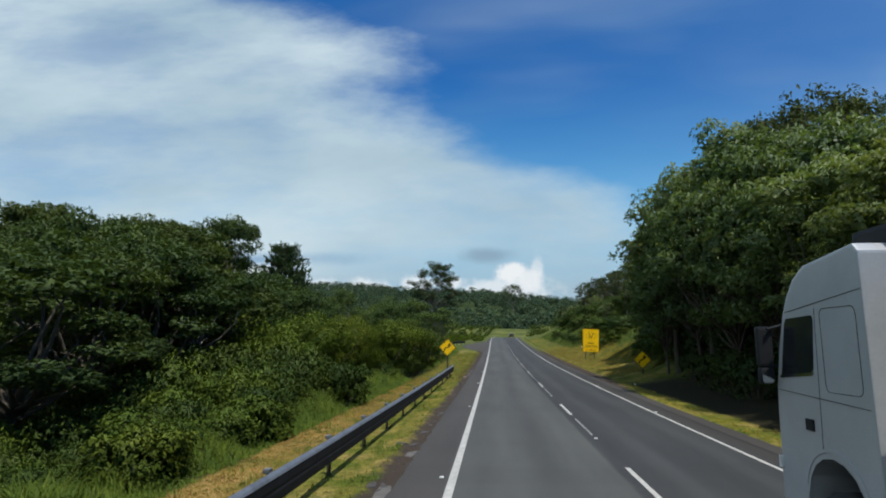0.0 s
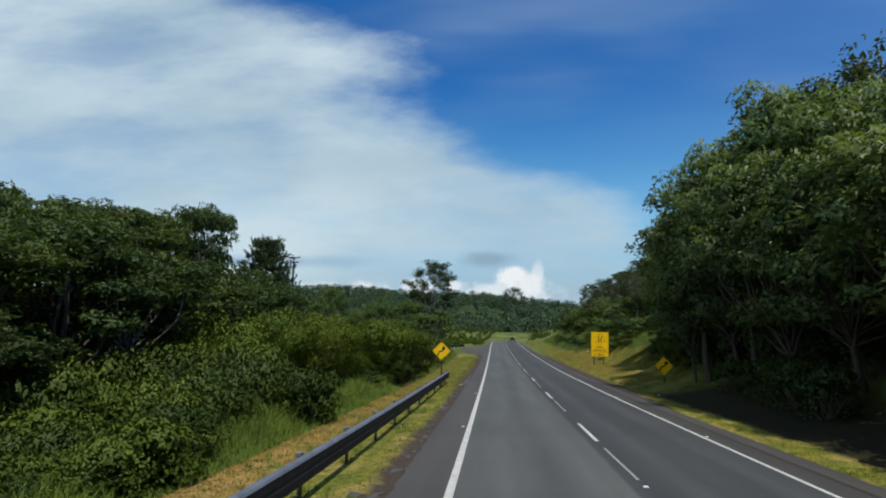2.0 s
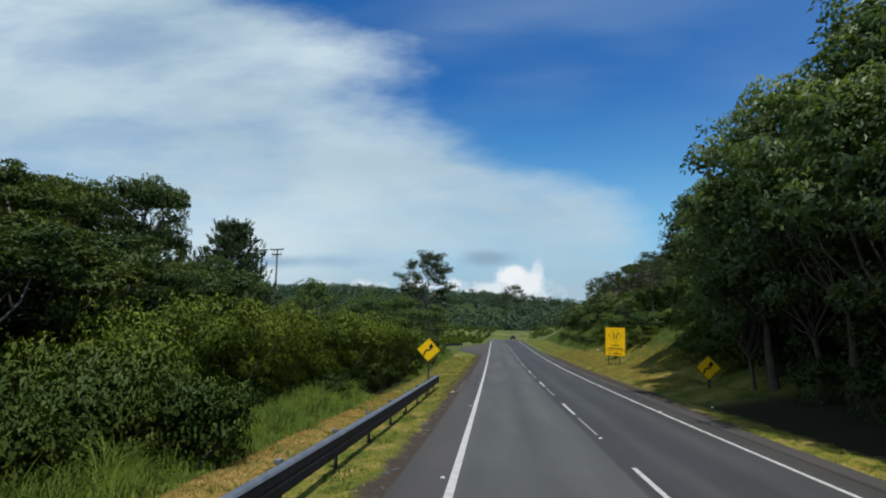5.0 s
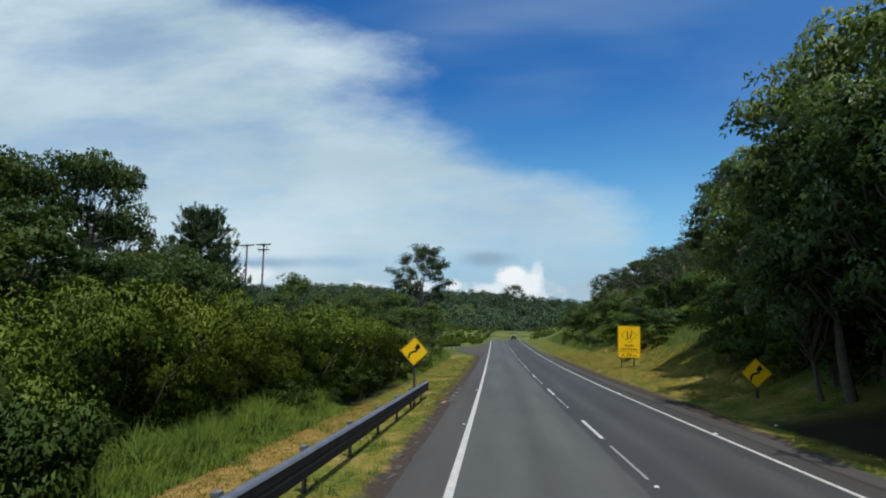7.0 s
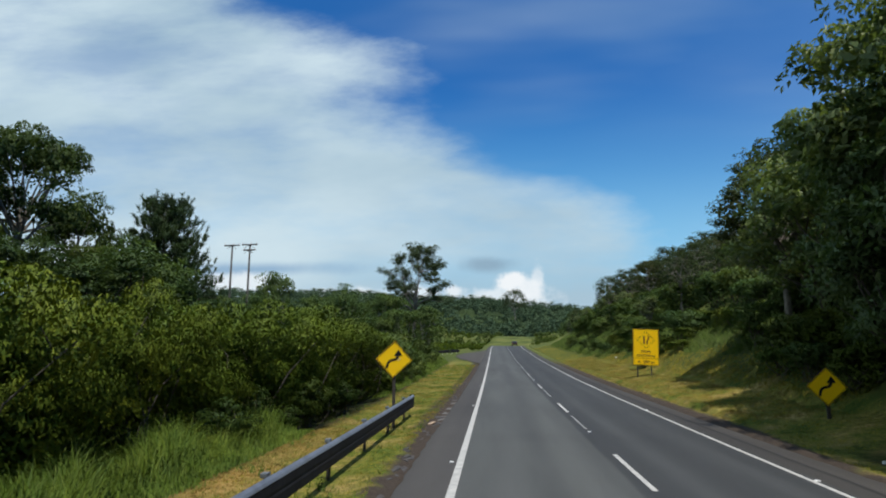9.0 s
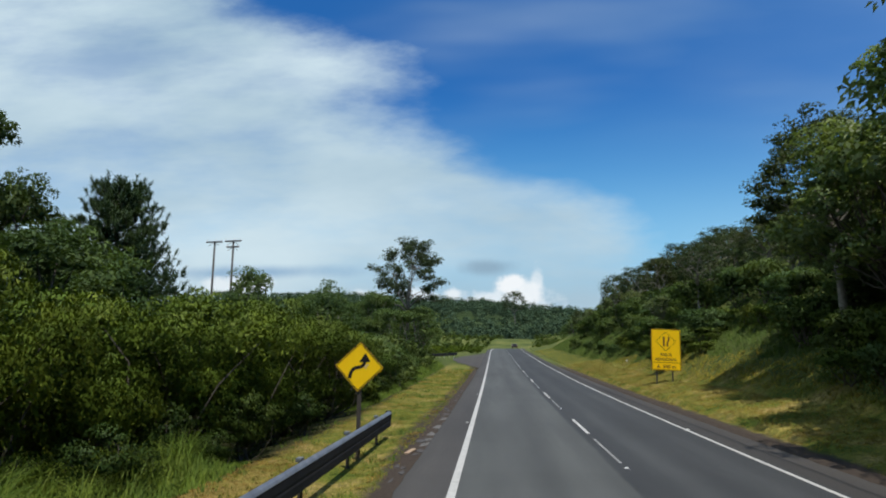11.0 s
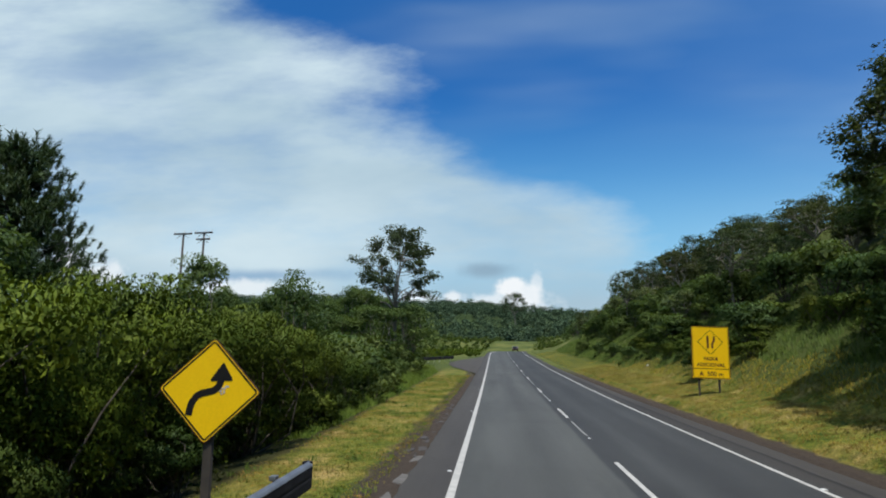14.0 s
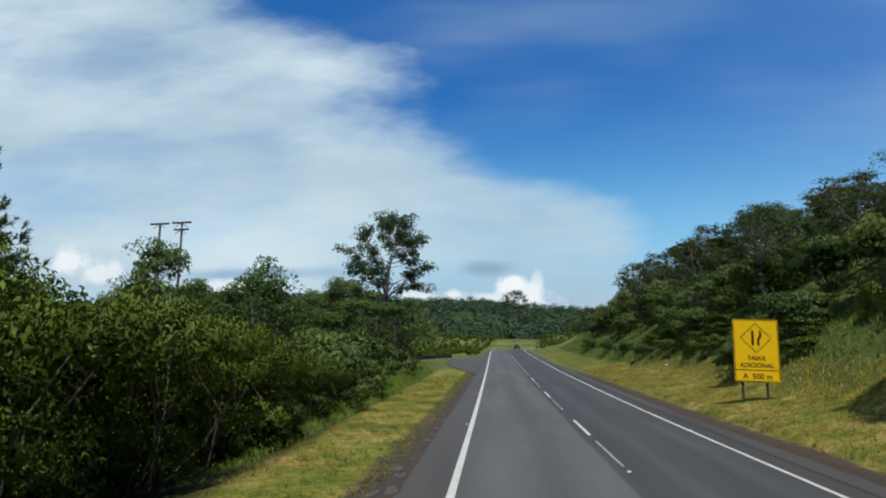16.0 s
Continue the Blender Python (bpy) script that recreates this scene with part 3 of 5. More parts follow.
def leaf_mesh(c, axis, nrm, length, width, fold=0.25):
    """Folded leaf blades: four corners each, the midrib lower than the rim."""
    n = len(c)
    a = unit(axis)
    s = unit(np.cross(a, nrm))
    up = np.cross(s, a)
    length, width = length[:, None], width[:, None]
    v = np.empty((n, 4, 3))
    v[:, 0] = c - a * length * 0.5
    v[:, 1] = c + s * width * 0.5 + up * width * fold - a * length * 0.06
    v[:, 2] = c + a * length * 0.5 - up * length * 0.12
    v[:, 3] = c - s * width * 0.5 + up * width * fold - a * length * 0.06
    return v.reshape(-1, 3), np.arange(n * 4).reshape(-1, 4)


def foliage(name, pieces, mat, parent=None, heart=None, pull=0.6):
    """All leaves of one crown as one mesh; each leaf is shaded with the roundness of its clump and, about heart, of the crown."""
    c, ax, nr, L, W, sh = (np.concatenate(p) for p in zip(*pieces))
    if heart is not None:
        sh = unit(sh + pull * unit(c - np.asarray(heart)))
    v, f = leaf_mesh(c, ax, nr, L, W)
    ob = mesh_object(name, v, f, mat, parent, True)
    ob.data.normals_split_custom_set_from_vertices(np.repeat(sh, 4, 0).tolist())
    return ob


def blob_leaves(rng, centre, radii, n, size, aspect=0.45, droop=0.35, shell=0.35, loose=0.30, tuft=20, floor=-0.30, clump=1.0):
    """A lump of foliage made of rounded clumps, each a cap of leaves, with dark leaves inside."""
    centre, radii = np.asarray(centre, float), np.asarray(radii, float)
    k = max(3, int(n / tuft / 1.15))
    i = np.arange(k) + 0.5
    z = 1 - (1 - floor) * i / k
    th = i * 2.39996 + rng.random() * 6.28
    d = np.stack([np.cos(th) * np.sqrt(1 - z * z), np.sin(th) * np.sqrt(1 - z * z), z], -1)
    d = unit(d + rng.normal(size=(k, 3)) * 0.22)
    lump = 1 + 0.13 * np.sin(d[:, 0] * 5 + centre[0] * 3) * np.cos(d[:, 1] * 6 + centre[1])
    r = (1 - shell * rng.random(k) ** 1.5) * lump
    mean = (radii[0] * radii[1] * radii[2]) ** (1 / 3)
    rc = mean * math.sqrt(2.5 / k) * rng.uniform(0.70, 1.35, k) * clump
    mid = centre + d * radii * r[:, None] * 0.86
    mid, out, rc = (np.repeat(q, tuft, 0) for q in (mid, d, rc))
    m = k * tuft
    e = rng.normal(size=(m, 3)) * np.array([1, 1, 0.8]) + np.array([0, 0, 0.55]) + out * 0.55
    e = unit(e)
    e[:, 2] = np.where(e[:, 2] < -0.25, -e[:, 2], e[:, 2])
    depth = 1 - 0.45 * rng.random(m) ** 2
    flat = np.array([1.0, 1.0, 0.72])
    c = mid + e * flat * (rc * depth)[:, None]
    c[:, 2] -= 0.22 * rc * (1 - e[:, 2])
    nrm = unit(e * 0.9 + np.array([0, 0, 0.45]) + rng.normal(size=(m, 3)) * loose)
    ax = unit(e * np.array([1, 1, 0.3]) + rng.normal(size=(m, 3)) * 0.55 - np.array([0, 0, droop]))
    sh = unit(e * 0.75 + out * 0.65 + nrm * 0.15 - np.array([0, 0, 0.22]))
    L = size * rng.uniform(0.7, 1.35, m)
    # leaves inside, in the dark
    q = max(6, int(n * 0.15))
    g = unit(rng.normal(size=(q, 3)))
    c = np.concatenate([c, centre + g * radii * 0.62 * rng.random((q, 1)) ** 0.4])
    nrm = np.concatenate([nrm, unit(g + rng.normal(size=(q, 3)) * 0.5)])
    ax = np.concatenate([ax, unit(rng.normal(size=(q, 3)))])
    sh = np.concatenate([sh, g])
    L = np.concatenate([L, size * 1.7 * rng.uniform(0.8, 1.3, q)])
    return c, ax, nrm, L, L * aspect, sh


def tube(points, radii, seg=7):
    pts = np.asarray(points, float)
    k = len(pts)
    tan = unit(np.gradient(pts, axis=0))
    ref = np.tile(np.array([0.31, 0.94, 0.12]), (k, 1))
    s = unit(np.cross(tan, ref))
    b = np.cross(tan, s)
    ang = np.linspace(0, 2 * np.pi, seg, endpoint=False)
    r = np.asarray(radii, float)[:, None, None]
    v = pts[:, None] + r * (s[:, None] * np.cos(ang)[None, :, None] + b[:, None] * np.sin(ang)[None, :, None])
    f = []
    for i in range(k - 1):
        for j in range(seg):
            f.append((i * seg + j, i * seg + (j + 1) % seg, (i + 1) * seg + (j + 1) % seg, (i + 1) * seg + j))
    return v.reshape(-1, 3), np.array(f)


def join(chunks):
    vs, fs, o = [], [], 0
    for v, f in chunks:
        vs.append(v), fs.append(f + o)
        o += len(v)
    return np.concatenate(vs), np.concatenate(fs)


def branch(rng, a, b, r0, r1, bend=0.12, k=4):
    a, b = np.asarray(a, float), np.asarray(b, float)
    t = np.linspace(0, 1, k)[:, None]
    p = a * (1 - t) + b * t
    w = rng.normal(size=3) * np.linalg.norm(b - a) * bend
    return tube(p + np.sin(t * np.pi) * w, np.linspace(r0, r1, k), 5)


def broad_tree(seed, height, spread, trunk_h, n_blobs, leaves, size, leaf_mat, bark, label, kind="tree", flat=0.6, aspect=0.45, blob=0.36, open_crown=False, droop=0.35):
    """A tree about its own foot: tapered trunk, limbs and a crown of uneven lumps of leaves."""
    rng = rng_of(seed)
    tree = new(kind)
    tagged(tree, label, "tree")
    top = height
    wood = []
    lean = rng.normal(size=2) * 0.03 * height
    fork = np.array([lean[0], lean[1], trunk_h])
    r0 = 0.011 * height + 0.05
    wood.append(branch(rng, (0, 0, -0.35), fork, r0 * 1.25, r0 * 0.75, 0.03, 8))
    cl = []
    crown_c = (trunk_h + top) / 2
    half = (top - trunk_h) / 2 * 1.05
    for b in range(n_blobs):
        ang = b * 2.399 + rng.random() * 0.8
        zz = rng.uniform(-0.75, 0.80) if b else 0.80
        ring = math.sqrt(max(0.05, 1 - zz * zz)) * (rng.uniform(0.45, 0.85) if not open_crown else rng.uniform(0.2, 0.95))
        if b == 0:
            ring = 0.1
        elif b < 4:
            zz, ring = 0.55, 0.42
        c = np.array([lean[0] + math.cos(ang) * ring * spread, lean[1] + math.sin(ang) * ring * spread, crown_c + zz * half * 0.88])
        rr = spread * blob * rng.uniform(0.75, 1.25)
        cl.append((c, (rr, rr, rr * flat * rng.uniform(0.85, 1.2))))
        wood.append(branch(rng, fork + np.array([0, 0, rng.uniform(-0.12, 0.3) * height * 0.2]), c - np.array([0, 0, rr * 0.2]), r0 * 0.42, 0.02, 0.10))
    v, f = join(wood)
    mesh_object("trunk", v, f, bark, tree, True)
    per = leaves // n_blobs
    pieces = [blob_leaves(rng, c, r, int(per), size, aspect, droop, 0.24, loose=0.34) for c, r in cl]
    foliage("crown", pieces, leaf_mat, tree, (lean[0], lean[1], crown_c - 0.2 * half), 0.5)
    return tree


def open_tree(seed, height, spread, trunk_h, size, label, leaves=96):
    """A tall tree of forked limbs that carry a dome of separate clumps of leaves, with sky between them."""
    rng = rng_of(seed)
    tree = new("open_crowned_tree")
    tagged(tree, label, "tree")
    r0 = 0.012 * height + 0.05
    fork = np.array([0.2, 0.0, trunk_h])
    wood = [branch(rng, (0, 0, -0.4), fork, r0 * 1.2, r0 * 0.8, 0.02, 8)]
    clusters = []
    limbs, tall = 8, height - trunk_h
    knees = []
    for k in range(limbs):
        ang = k * 2.0 * np.pi / limbs + rng.uniform(-0.3, 0.3)
        up = (0.62, 0.30, 0.50, 0.16, 0.56, 0.34, 0.46, 0.22)[k]
        out = spread * (0.12 if k == 0 else rng.uniform(0.34, 0.50))
        knees.append(np.array([fork[0] + math.cos(ang) * out, math.sin(ang) * out, trunk_h + tall * up]))
        start = fork + np.array([0, 0, tall * 0.16 * up])
        wood.append(branch(rng, start, knees[-1], r0 * 0.58, r0 * 0.32, 0.10, 6))
    tips = 40
    for k in range(tips):
        z = 1 - 1.45 * (k + 0.5) / tips
        th = k * 2.39996 + rng.uniform(-0.35, 0.35)
        ring = math.sqrt(max(0.0, 1 - z * z)) * rng.uniform(0.62, 1.0)
        tip = np.array([fork[0] + math.cos(th) * ring * spread, math.sin(th) * ring * spread, trunk_h + tall * (0.44 + 0.52 * z) + rng.normal() * 0.025 * tall])
        if rng.random() < 0.12:
            continue
        knee = min(knees, key=lambda q: np.linalg.norm(q - tip))
        wood.append(branch(rng, knee, tip - np.array([0, 0, 0.02 * tall]), r0 * 0.24, r0 * 0.08, 0.12, 5))
        for w in range(3):
            end = tip + rng.normal(size=3) * np.array([0.13, 0.13, 0.05]) * spread
            wood.append(branch(rng, tip * 0.7 + knee * 0.3, end, r0 * 0.09, 0.015, 0.1, 3))
            rr = spread * rng.uniform(0.14, 0.23)
            clusters.append(blob_leaves(rng, end, (rr, rr, rr * 0.8), leaves, size, 0.5, 0.4, 0.4, 0.4, 10))
    v, f = join(wood)
    mesh_object("trunk", v, f, BARK_PALE, tree, True)
    foliage("crown", clusters, GUM_LEAF, tree)
    return tree


def pine_tree(seed, height, spread, label):
    """A pine: whorls of upswept boughs, each set with brushes of needles that stand up at the tips."""
    rng = rng_of(seed)
    tree = new("pine_tree")
    tagged(tree, label, "tree")
    wood = [branch(rng, (0, 0, -0.3), (0, 0, height * 0.97), 0.24, 0.03, 0.01, 10)]
    pieces = []
    for k in range(170):
        t = (k / 170) ** 0.85
        z = height * (0.16 + 0.80 * t)
        ang = k * 2.399 + rng.random() * 0.5
        wide = max(0.0, 1 - max(z / height - 0.24, 0) / 0.78) ** 0.72
        reach = spread * wide * rng.uniform(0.70, 1.10) + 0.3
        rise = reach * rng.uniform(0.10, 0.34) + 0.3 * t
        tip = np.array([math.cos(ang) * reach, math.sin(ang) * reach, z + rise])
        foot = np.array([0, 0, z])
        wood.append(branch(rng, foot, tip, 0.05, 0.015, 0.06, 5))
        steps = max(4, int(reach * 2.1))
        for q in np.linspace(0.34, 1.0, steps):
            for w in range(3):
                p = foot * (1 - q) + tip * q + rng.normal(size=3) * np.array([0.32, 0.32, 0.12]) * (0.5 + 0.5 * q)
                a = unit(np.array([math.cos(ang) * 0.55, math.sin(ang) * 0.55, 1.0 + 0.4 * t]) + rng.normal(size=3) * 0.2)
                m = 34
                along = rng.random(m) * rng.uniform(0.30, 0.70)
                d = unit(rng.normal(size=(m, 3)) * 0.40 + a * 0.80)
                L = rng.uniform(0.26, 0.44, m)
                o = np.array([math.cos(ang) * 0.8, math.sin(ang) * 0.8, 0.25 + 0.5 * t])
                pieces.append((p + a * along[:, None] + d * L[:, None] * 0.4, d, unit(d + np.array([0, 0, 0.6]) + rng.normal(size=(m, 3)) * 0.5), L, np.full(m, 0.042), unit(o + d * 0.6)))
    v, f = join(wood)
    mesh_object("trunk", v, f, BARK_DARK, tree, True)
    foliage("crown", pieces, PINE_LEAF, tree)
    return tree


def bush(seed, height, spread, leaves, size, leaf_mat, label, aspect=0.4, n_blobs=9, droop=0.5, flat=0.8, low=0.30, skirt=0.11, loose=0.30, tuft=14, over=False):
    rng = rng_of(seed)
    b = new("bush")
    tagged(b, label, "bush")
    wood, pieces = [], []
    for k in range(n_blobs):
        ang = k * 2.399 + rng.random()
        ring = spread * rng.uniform(0.15, 0.75) if k else 0.0
        zz = height * (rng.uniform(low, 0.74) if k else 0.72)
        if over:
            # the crown hangs out over a narrower, shaded foot
            ring = spread * rng.uniform(0.25, 1.0) * (0.22 + 0.55 * min(1.0, zz / (0.6 * height))) if k else 0.0
        zz = min(zz, height * (1.0 - 0.40 * ring / spread) * 0.8)
        c = np.array([math.cos(ang) * ring, math.sin(ang) * ring, zz])
        rr = spread * rng.uniform(0.24, 0.42) * (15.0 / max(n_blobs, 8)) ** 0.35
        rz = min(rr * flat, height * 0.34) * rng.uniform(0.85, 1.15)
        pieces.append(blob_leaves(rng, c, (rr, rr, rz), leaves // n_blobs, size, aspect, droop, 0.22, loose, tuft, -0.10))
        wood.append(branch(rng, (rng.normal() * 0.2, rng.normal() * 0.2, -0.2), c, 0.045, 0.014, 0.12))
    # a skirt of leaves down to the ground
    m = int(leaves * skirt)
    ang = rng.random(m) * 2 * np.pi
    zz = rng.random(m) ** 1.3 * height * 0.5
    rad = spread * (0.62 if over else 0.88 - 0.2 * zz / height) * rng.uniform(0.75, 1.0, m)
    d = np.stack([np.cos(ang), np.sin(ang), np.full(m, 0.3)], -1)
    c = np.stack([np.cos(ang) * rad, np.sin(ang) * rad, zz], -1)
    L = size * rng.uniform(0.6, 1.3, m)
    pieces.append((c, unit(d * 0.5 + rng.normal(size=(m, 3)) * 0.7 - np.array([0, 0, droop])), unit(d + rng.normal(size=(m, 3)) * 0.4), L, L * aspect, unit(d + rng.normal(size=(m, 3)) * 0.2)))
    v, f = join(wood)
    mesh_object("trunk", v, f, BARK_DARK, b, True)
    foliage("foliage", pieces, leaf_mat, b, (0, 0, (0.62 if over else 0.38) * height), 0.9 if over else 0.5)
    return b


def at_ground(x, y, turn=0.0, s=1.0, sz=None, sink=0.0):
    return pose(x, y, float(land_z(x, y)) - sink, 0, 0, turn) @ Matrix.Diagonal((s, s, sz or s, 1))


def set_out(proto, spots, group, labels=None):
    """Stands the first spot with the model itself and copies for the rest; spots are x, y, turn, size, height factor."""
    for k, (x, y, turn, s, sz) in enumerate(spots):
        m = at_ground(x, y, turn, s, sz)
        ob = proto if k == 0 else copy_thing(proto, m)
        ob.matrix_basis = m
        tagged(ob, group=group)


def blades(name, x, y, h, w, mat, rng, lean=0.35, z=None, label="", per=3):
    """Grass: tufts of thin upright blades, one object."""
    n = len(x)
    x, y, h = np.repeat(x, per), np.repeat(y, per), np.repeat(h, per) * rng.uniform(0.6, 1.15, n * per)
    x, y = x + rng.normal(size=n * per) * w * 3.0, y + rng.normal(size=n * per) * w * 2.5
    z = land_z(x, y)
    m = n * per
    d = rng.normal(size=(m, 2)) * lean
    ang = rng.random(m) * np.pi
    s = np.stack([np.sin(ang), np.cos(ang), np.zeros(m)], -1) * (w * 0.5)
    foot = np.stack([x, y, z - 0.02], -1)
    mid = foot + np.stack([d[:, 0] * h * 0.35, d[:, 1] * h * 0.35, h * 0.62], -1)
    tip = foot + np.stack([d[:, 0] * h * 1.05, d[:, 1] * h * 1.05, h * (1 - 0.25 * np.abs(d).sum(1))], -1)
    v = np.stack([foot - s, foot + s, mid + s * 0.8, mid - s * 0.8, tip], 1).reshape(-1, 3)
    o = np.arange(m)[:, None] * 5
    q = np.concatenate([o + np.array([[0, 1, 2]]), o + np.array([[0, 2, 3]]), o + np.array([[3, 2, 4]])])
    ob = mesh_object(name, v, q, mat, smooth=True)
    ob.data.normals_split_custom_set_from_vertices(np.repeat(unit(rng.normal(size=(m, 3)) * 0.35 + np.array([0.1, -0.35, 0.75])), 5, 0).tolist())
    return tagged(ob, label, "grass", kind="stuff")


def scatter(rng, n, x0, x1, y0, y1):
    return rng.uniform(x0, x1, n), rng.uniform(y0, y1, n)


R = rng_of(5)


def spot(x, y, top, size, tall, turn=None):
    """A place for a plant of that height, so that it reaches the height top above datum."""
    return (x, y, R.uniform(0, 360) if turn is None else turn, size, max(0.15, (top - float(land_z(x, y))) / tall))


# the thick light-green hedge on the embankment edge
hedge_label = "dense light-green broad-leaved bush with drooping leaves beside the verge"
hedges = [bush(11, 5.6, 2.9, 15000, 0.108, HEDGE_LEAF, hedge_label, 0.42, 16, 0.8, 0.75, 0.20, 0.06, 0.30, 36, True),
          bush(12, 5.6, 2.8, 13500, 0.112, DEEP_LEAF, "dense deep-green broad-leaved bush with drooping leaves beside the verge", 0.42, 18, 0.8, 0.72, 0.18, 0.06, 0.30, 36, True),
          bush(13, 5.6, 3.0, 6600, 0.165, HEDGE_LEAF, hedge_label, 0.44, 13, 0.6, 0.75, 0.36, 0.0, 0.30, 30, True),
          bush(14, 4.6, 2.3, 3600, 0.16, SCRUB_LEAF, hedge_label, 0.44, 10, 0.8, 0.75, 0.22, 0.05, 0.30, 28, True)]
spots = [[], [], [], []]
for row, x in enumerate((-9.6, -12.6, -16.0)):
    for y in np.arange(32.6 + 1.3 * row, 75.0, 2.7 if row == 0 else 3.3):
        crest = np.interp(y, (32, 36, 44, 52, 58, 63, 68, 75), (3.4, 4.1, 4.4, 4.6, 4.7, 4.1, 3.6, 3.2)) + 0.25 * row
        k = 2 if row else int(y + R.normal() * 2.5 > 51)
        sp = spot(x + R.normal() * 0.45 - 0.012 * (y - 50) - (np.interp(y, (34, 46, 48, 53, 56, 60), (1.7, 0.6, -1.2, -1.5, -0.6, -1.3)) if row == 0 else 0.0), y + R.normal() * 0.5, crest * R.uniform(0.84, 1.10), 1.0, 4.6 if row == 0 else 4.9)
        spots[k].append((*sp[:3], max(sp[4], 0.7) * R.uniform(0.72, 1.08), sp[4]))
for y in np.arange(44.0, 78.0, 1.25):
    s = R.uniform(0.28, 0.52)
    spots[3].append((-7.0 - 1.6 * R.random() ** 1.5 - 0.03 * (y - 50) + 0.25 * (y > 50) - 1.0 * (y < 47), y + R.normal() * 0.6, R.uniform(0, 360), s, s * R.uniform(0.6, 1.2)))
for y in np.arange(33.5, 45.0, 1.9):
    s = R.uniform(0.4, 0.62)
    spots[3].append((-11.2 + R.normal() * 0.4, y + R.normal() * 0.4, R.uniform(0, 360), s, s * R.uniform(0.6, 1.0)))
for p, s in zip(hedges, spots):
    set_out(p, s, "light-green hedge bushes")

# darker scrub of mixed shrubs
scrub_label = "dark green leafy shrub in roadside scrub"
scrubs = [bush(21, 2.4, 1.9, 4200, 0.14, DEEP_LEAF, "deep-green leafy shrub in roadside scrub", 0.46, 14, 0.5, tuft=22),
          bush(22, 1.9, 1.7, 3800, 0.13, SCRUB_LEAF, scrub_label, 0.46, 13, 0.5, tuft=22),
          bush(23, 3.0, 2.1, 2200, 0.23, MID_LEAF, "mid-green leafy shrub in roadside scrub", 0.5, 10, 0.5),
          bush(27, 3.0, 2.1, 2600, 0.20, MID_LEAF, scrub_label, 0.5, 12, 0.5)]
spots = [[], [], [], []]
for y in np.arange(9.0, 34.0, 1.7):
    for x in (-8.4, -10.2, -12.6, -15.4):
        if -x > 0.95 * y + 3 or x < -15 or (x > -9 and y > 31):
            continue
        top = np.interp(y, (8, 13, 17, 21, 25, 29, 32, 34), (0.35, 0.55, 1.0, 1.6, 2.3, 2.6, 2.2, 1.7)) * np.interp(-x, (8.4, 10.2, 12.6), (0.78, 0.95, 1.0))
        xx, yy = x + R.normal() * 0.5, y + R.normal() * 0.5
        h = max(0.35, top * R.uniform(0.75, 1.15) - float(land_z(xx, yy)))
        k = int(R.random() < 0.62)
        spots[k].append((xx, yy, R.uniform(0, 360), max(0.55, 0.30 + 0.33 * h) * R.uniform(0.8, 1.15), h / (2.2, 1.75, 2.8)[k]))
fresh = bush(26, 1.7, 1.4, 3400, 0.13, DEEP_LEAF, "fresh green leafy shrub among tall grass", 0.42, 12, 0.5, 0.8, 0.2, 0.2, 0.4)
set_out(fresh, [(-7.6 - 2.0 * R.random(), y + R.normal() * 0.5, R.uniform(0, 360), R.uniform(0.7, 1.2), R.uniform(0.65, 1.15)) for y in np.concatenate([np.arange(12.0, 31.0, 2.1), np.arange(63.0, 76.0, 2.2)])] + [((17.2 if 58 < y < 77 else 14.6) + (2.6 if 58 < y < 77 else 5.0) * R.random(), y + R.normal() * 0.5, R.uniform(0, 360), R.uniform(0.6, 1.3), R.uniform(0.5, 1.1)) for y in np.arange(56.0, 112.0, 1.7)] + [(13.6 + 3.2 * R.random(), y, R.uniform(0, 360), R.uniform(0.8, 1.4), R.uniform(0.7, 1.3)) for y in np.arange(49.5, 57.0, 0.7)], "fresh green verge shrubs")
for y in np.arange(76.0, 112.0, 3.2):
    for x in (-8.0, -10.8, -14.0, -18.0):
        s = R.uniform(1.0, 1.5) * (0.72 if x > -9 else 1.2)
        spots[2].append((x + R.normal() * 0.6 - np.interp(y, (76, 90, 112), (0.2, 1.0, 2.6)), y + R.normal() * 0.8, R.uniform(0, 360), s, s * R.uniform(0.8, 1.1)))
# the bank on the right
for y in np.arange(50.0, 150.0, 3.8):
    for x in (14.0, 17.0, 20.6, 24.5):
        s = R.uniform(0.7, 1.3) * (0.62 if x < 15 else 1.1)
        if x < 18 and 57 < y and R.random() < (0.85 if x < 15 else 0.55):
            continue
        if x > 24 and y < 90 or x < 16 and 56 < y < 78:
            continue
        spots[3 if y < 88 else 2].append((x + R.normal() * 0.8, y + R.normal() * 1.0, R.uniform(0, 360), s, s * R.uniform(0.8, 1.1)))
for p, s in zip(scrubs, spots):
    set_out(p, s, "roadside scrub shrubs")

# thickets: the dark understorey of the woods
thicket_label = "dense dark understorey thicket below trees"
thickets = [bush(24, 4.5, 2.4, 2200, 0.28, WOOD_LEAF, thicket_label, 0.5, 20, 0.4), bush(25, 4.0, 2.3, 2000, 0.28, WOOD_LEAF, thicket_label, 0.5, 18, 0.5)]
spots = [[], []]
for y in np.arange(20.0, 66.0, 4.2):
    for x in (-18.5, -21.5, -26.0, -31.0, -36.5):
        if -x > 0.9 * y + 4 or (y > 52 and x < -30) or (x > -20 and y < 36):
            continue
        s = R.uniform(0.9, 1.35) * (0.62 if y > 44 else 1.0)
        spots[0].append((x + R.normal() * 0.7, y + R.normal() * 0.8, R.uniform(0, 360), s, s * R.uniform(0.65, 1.0)))
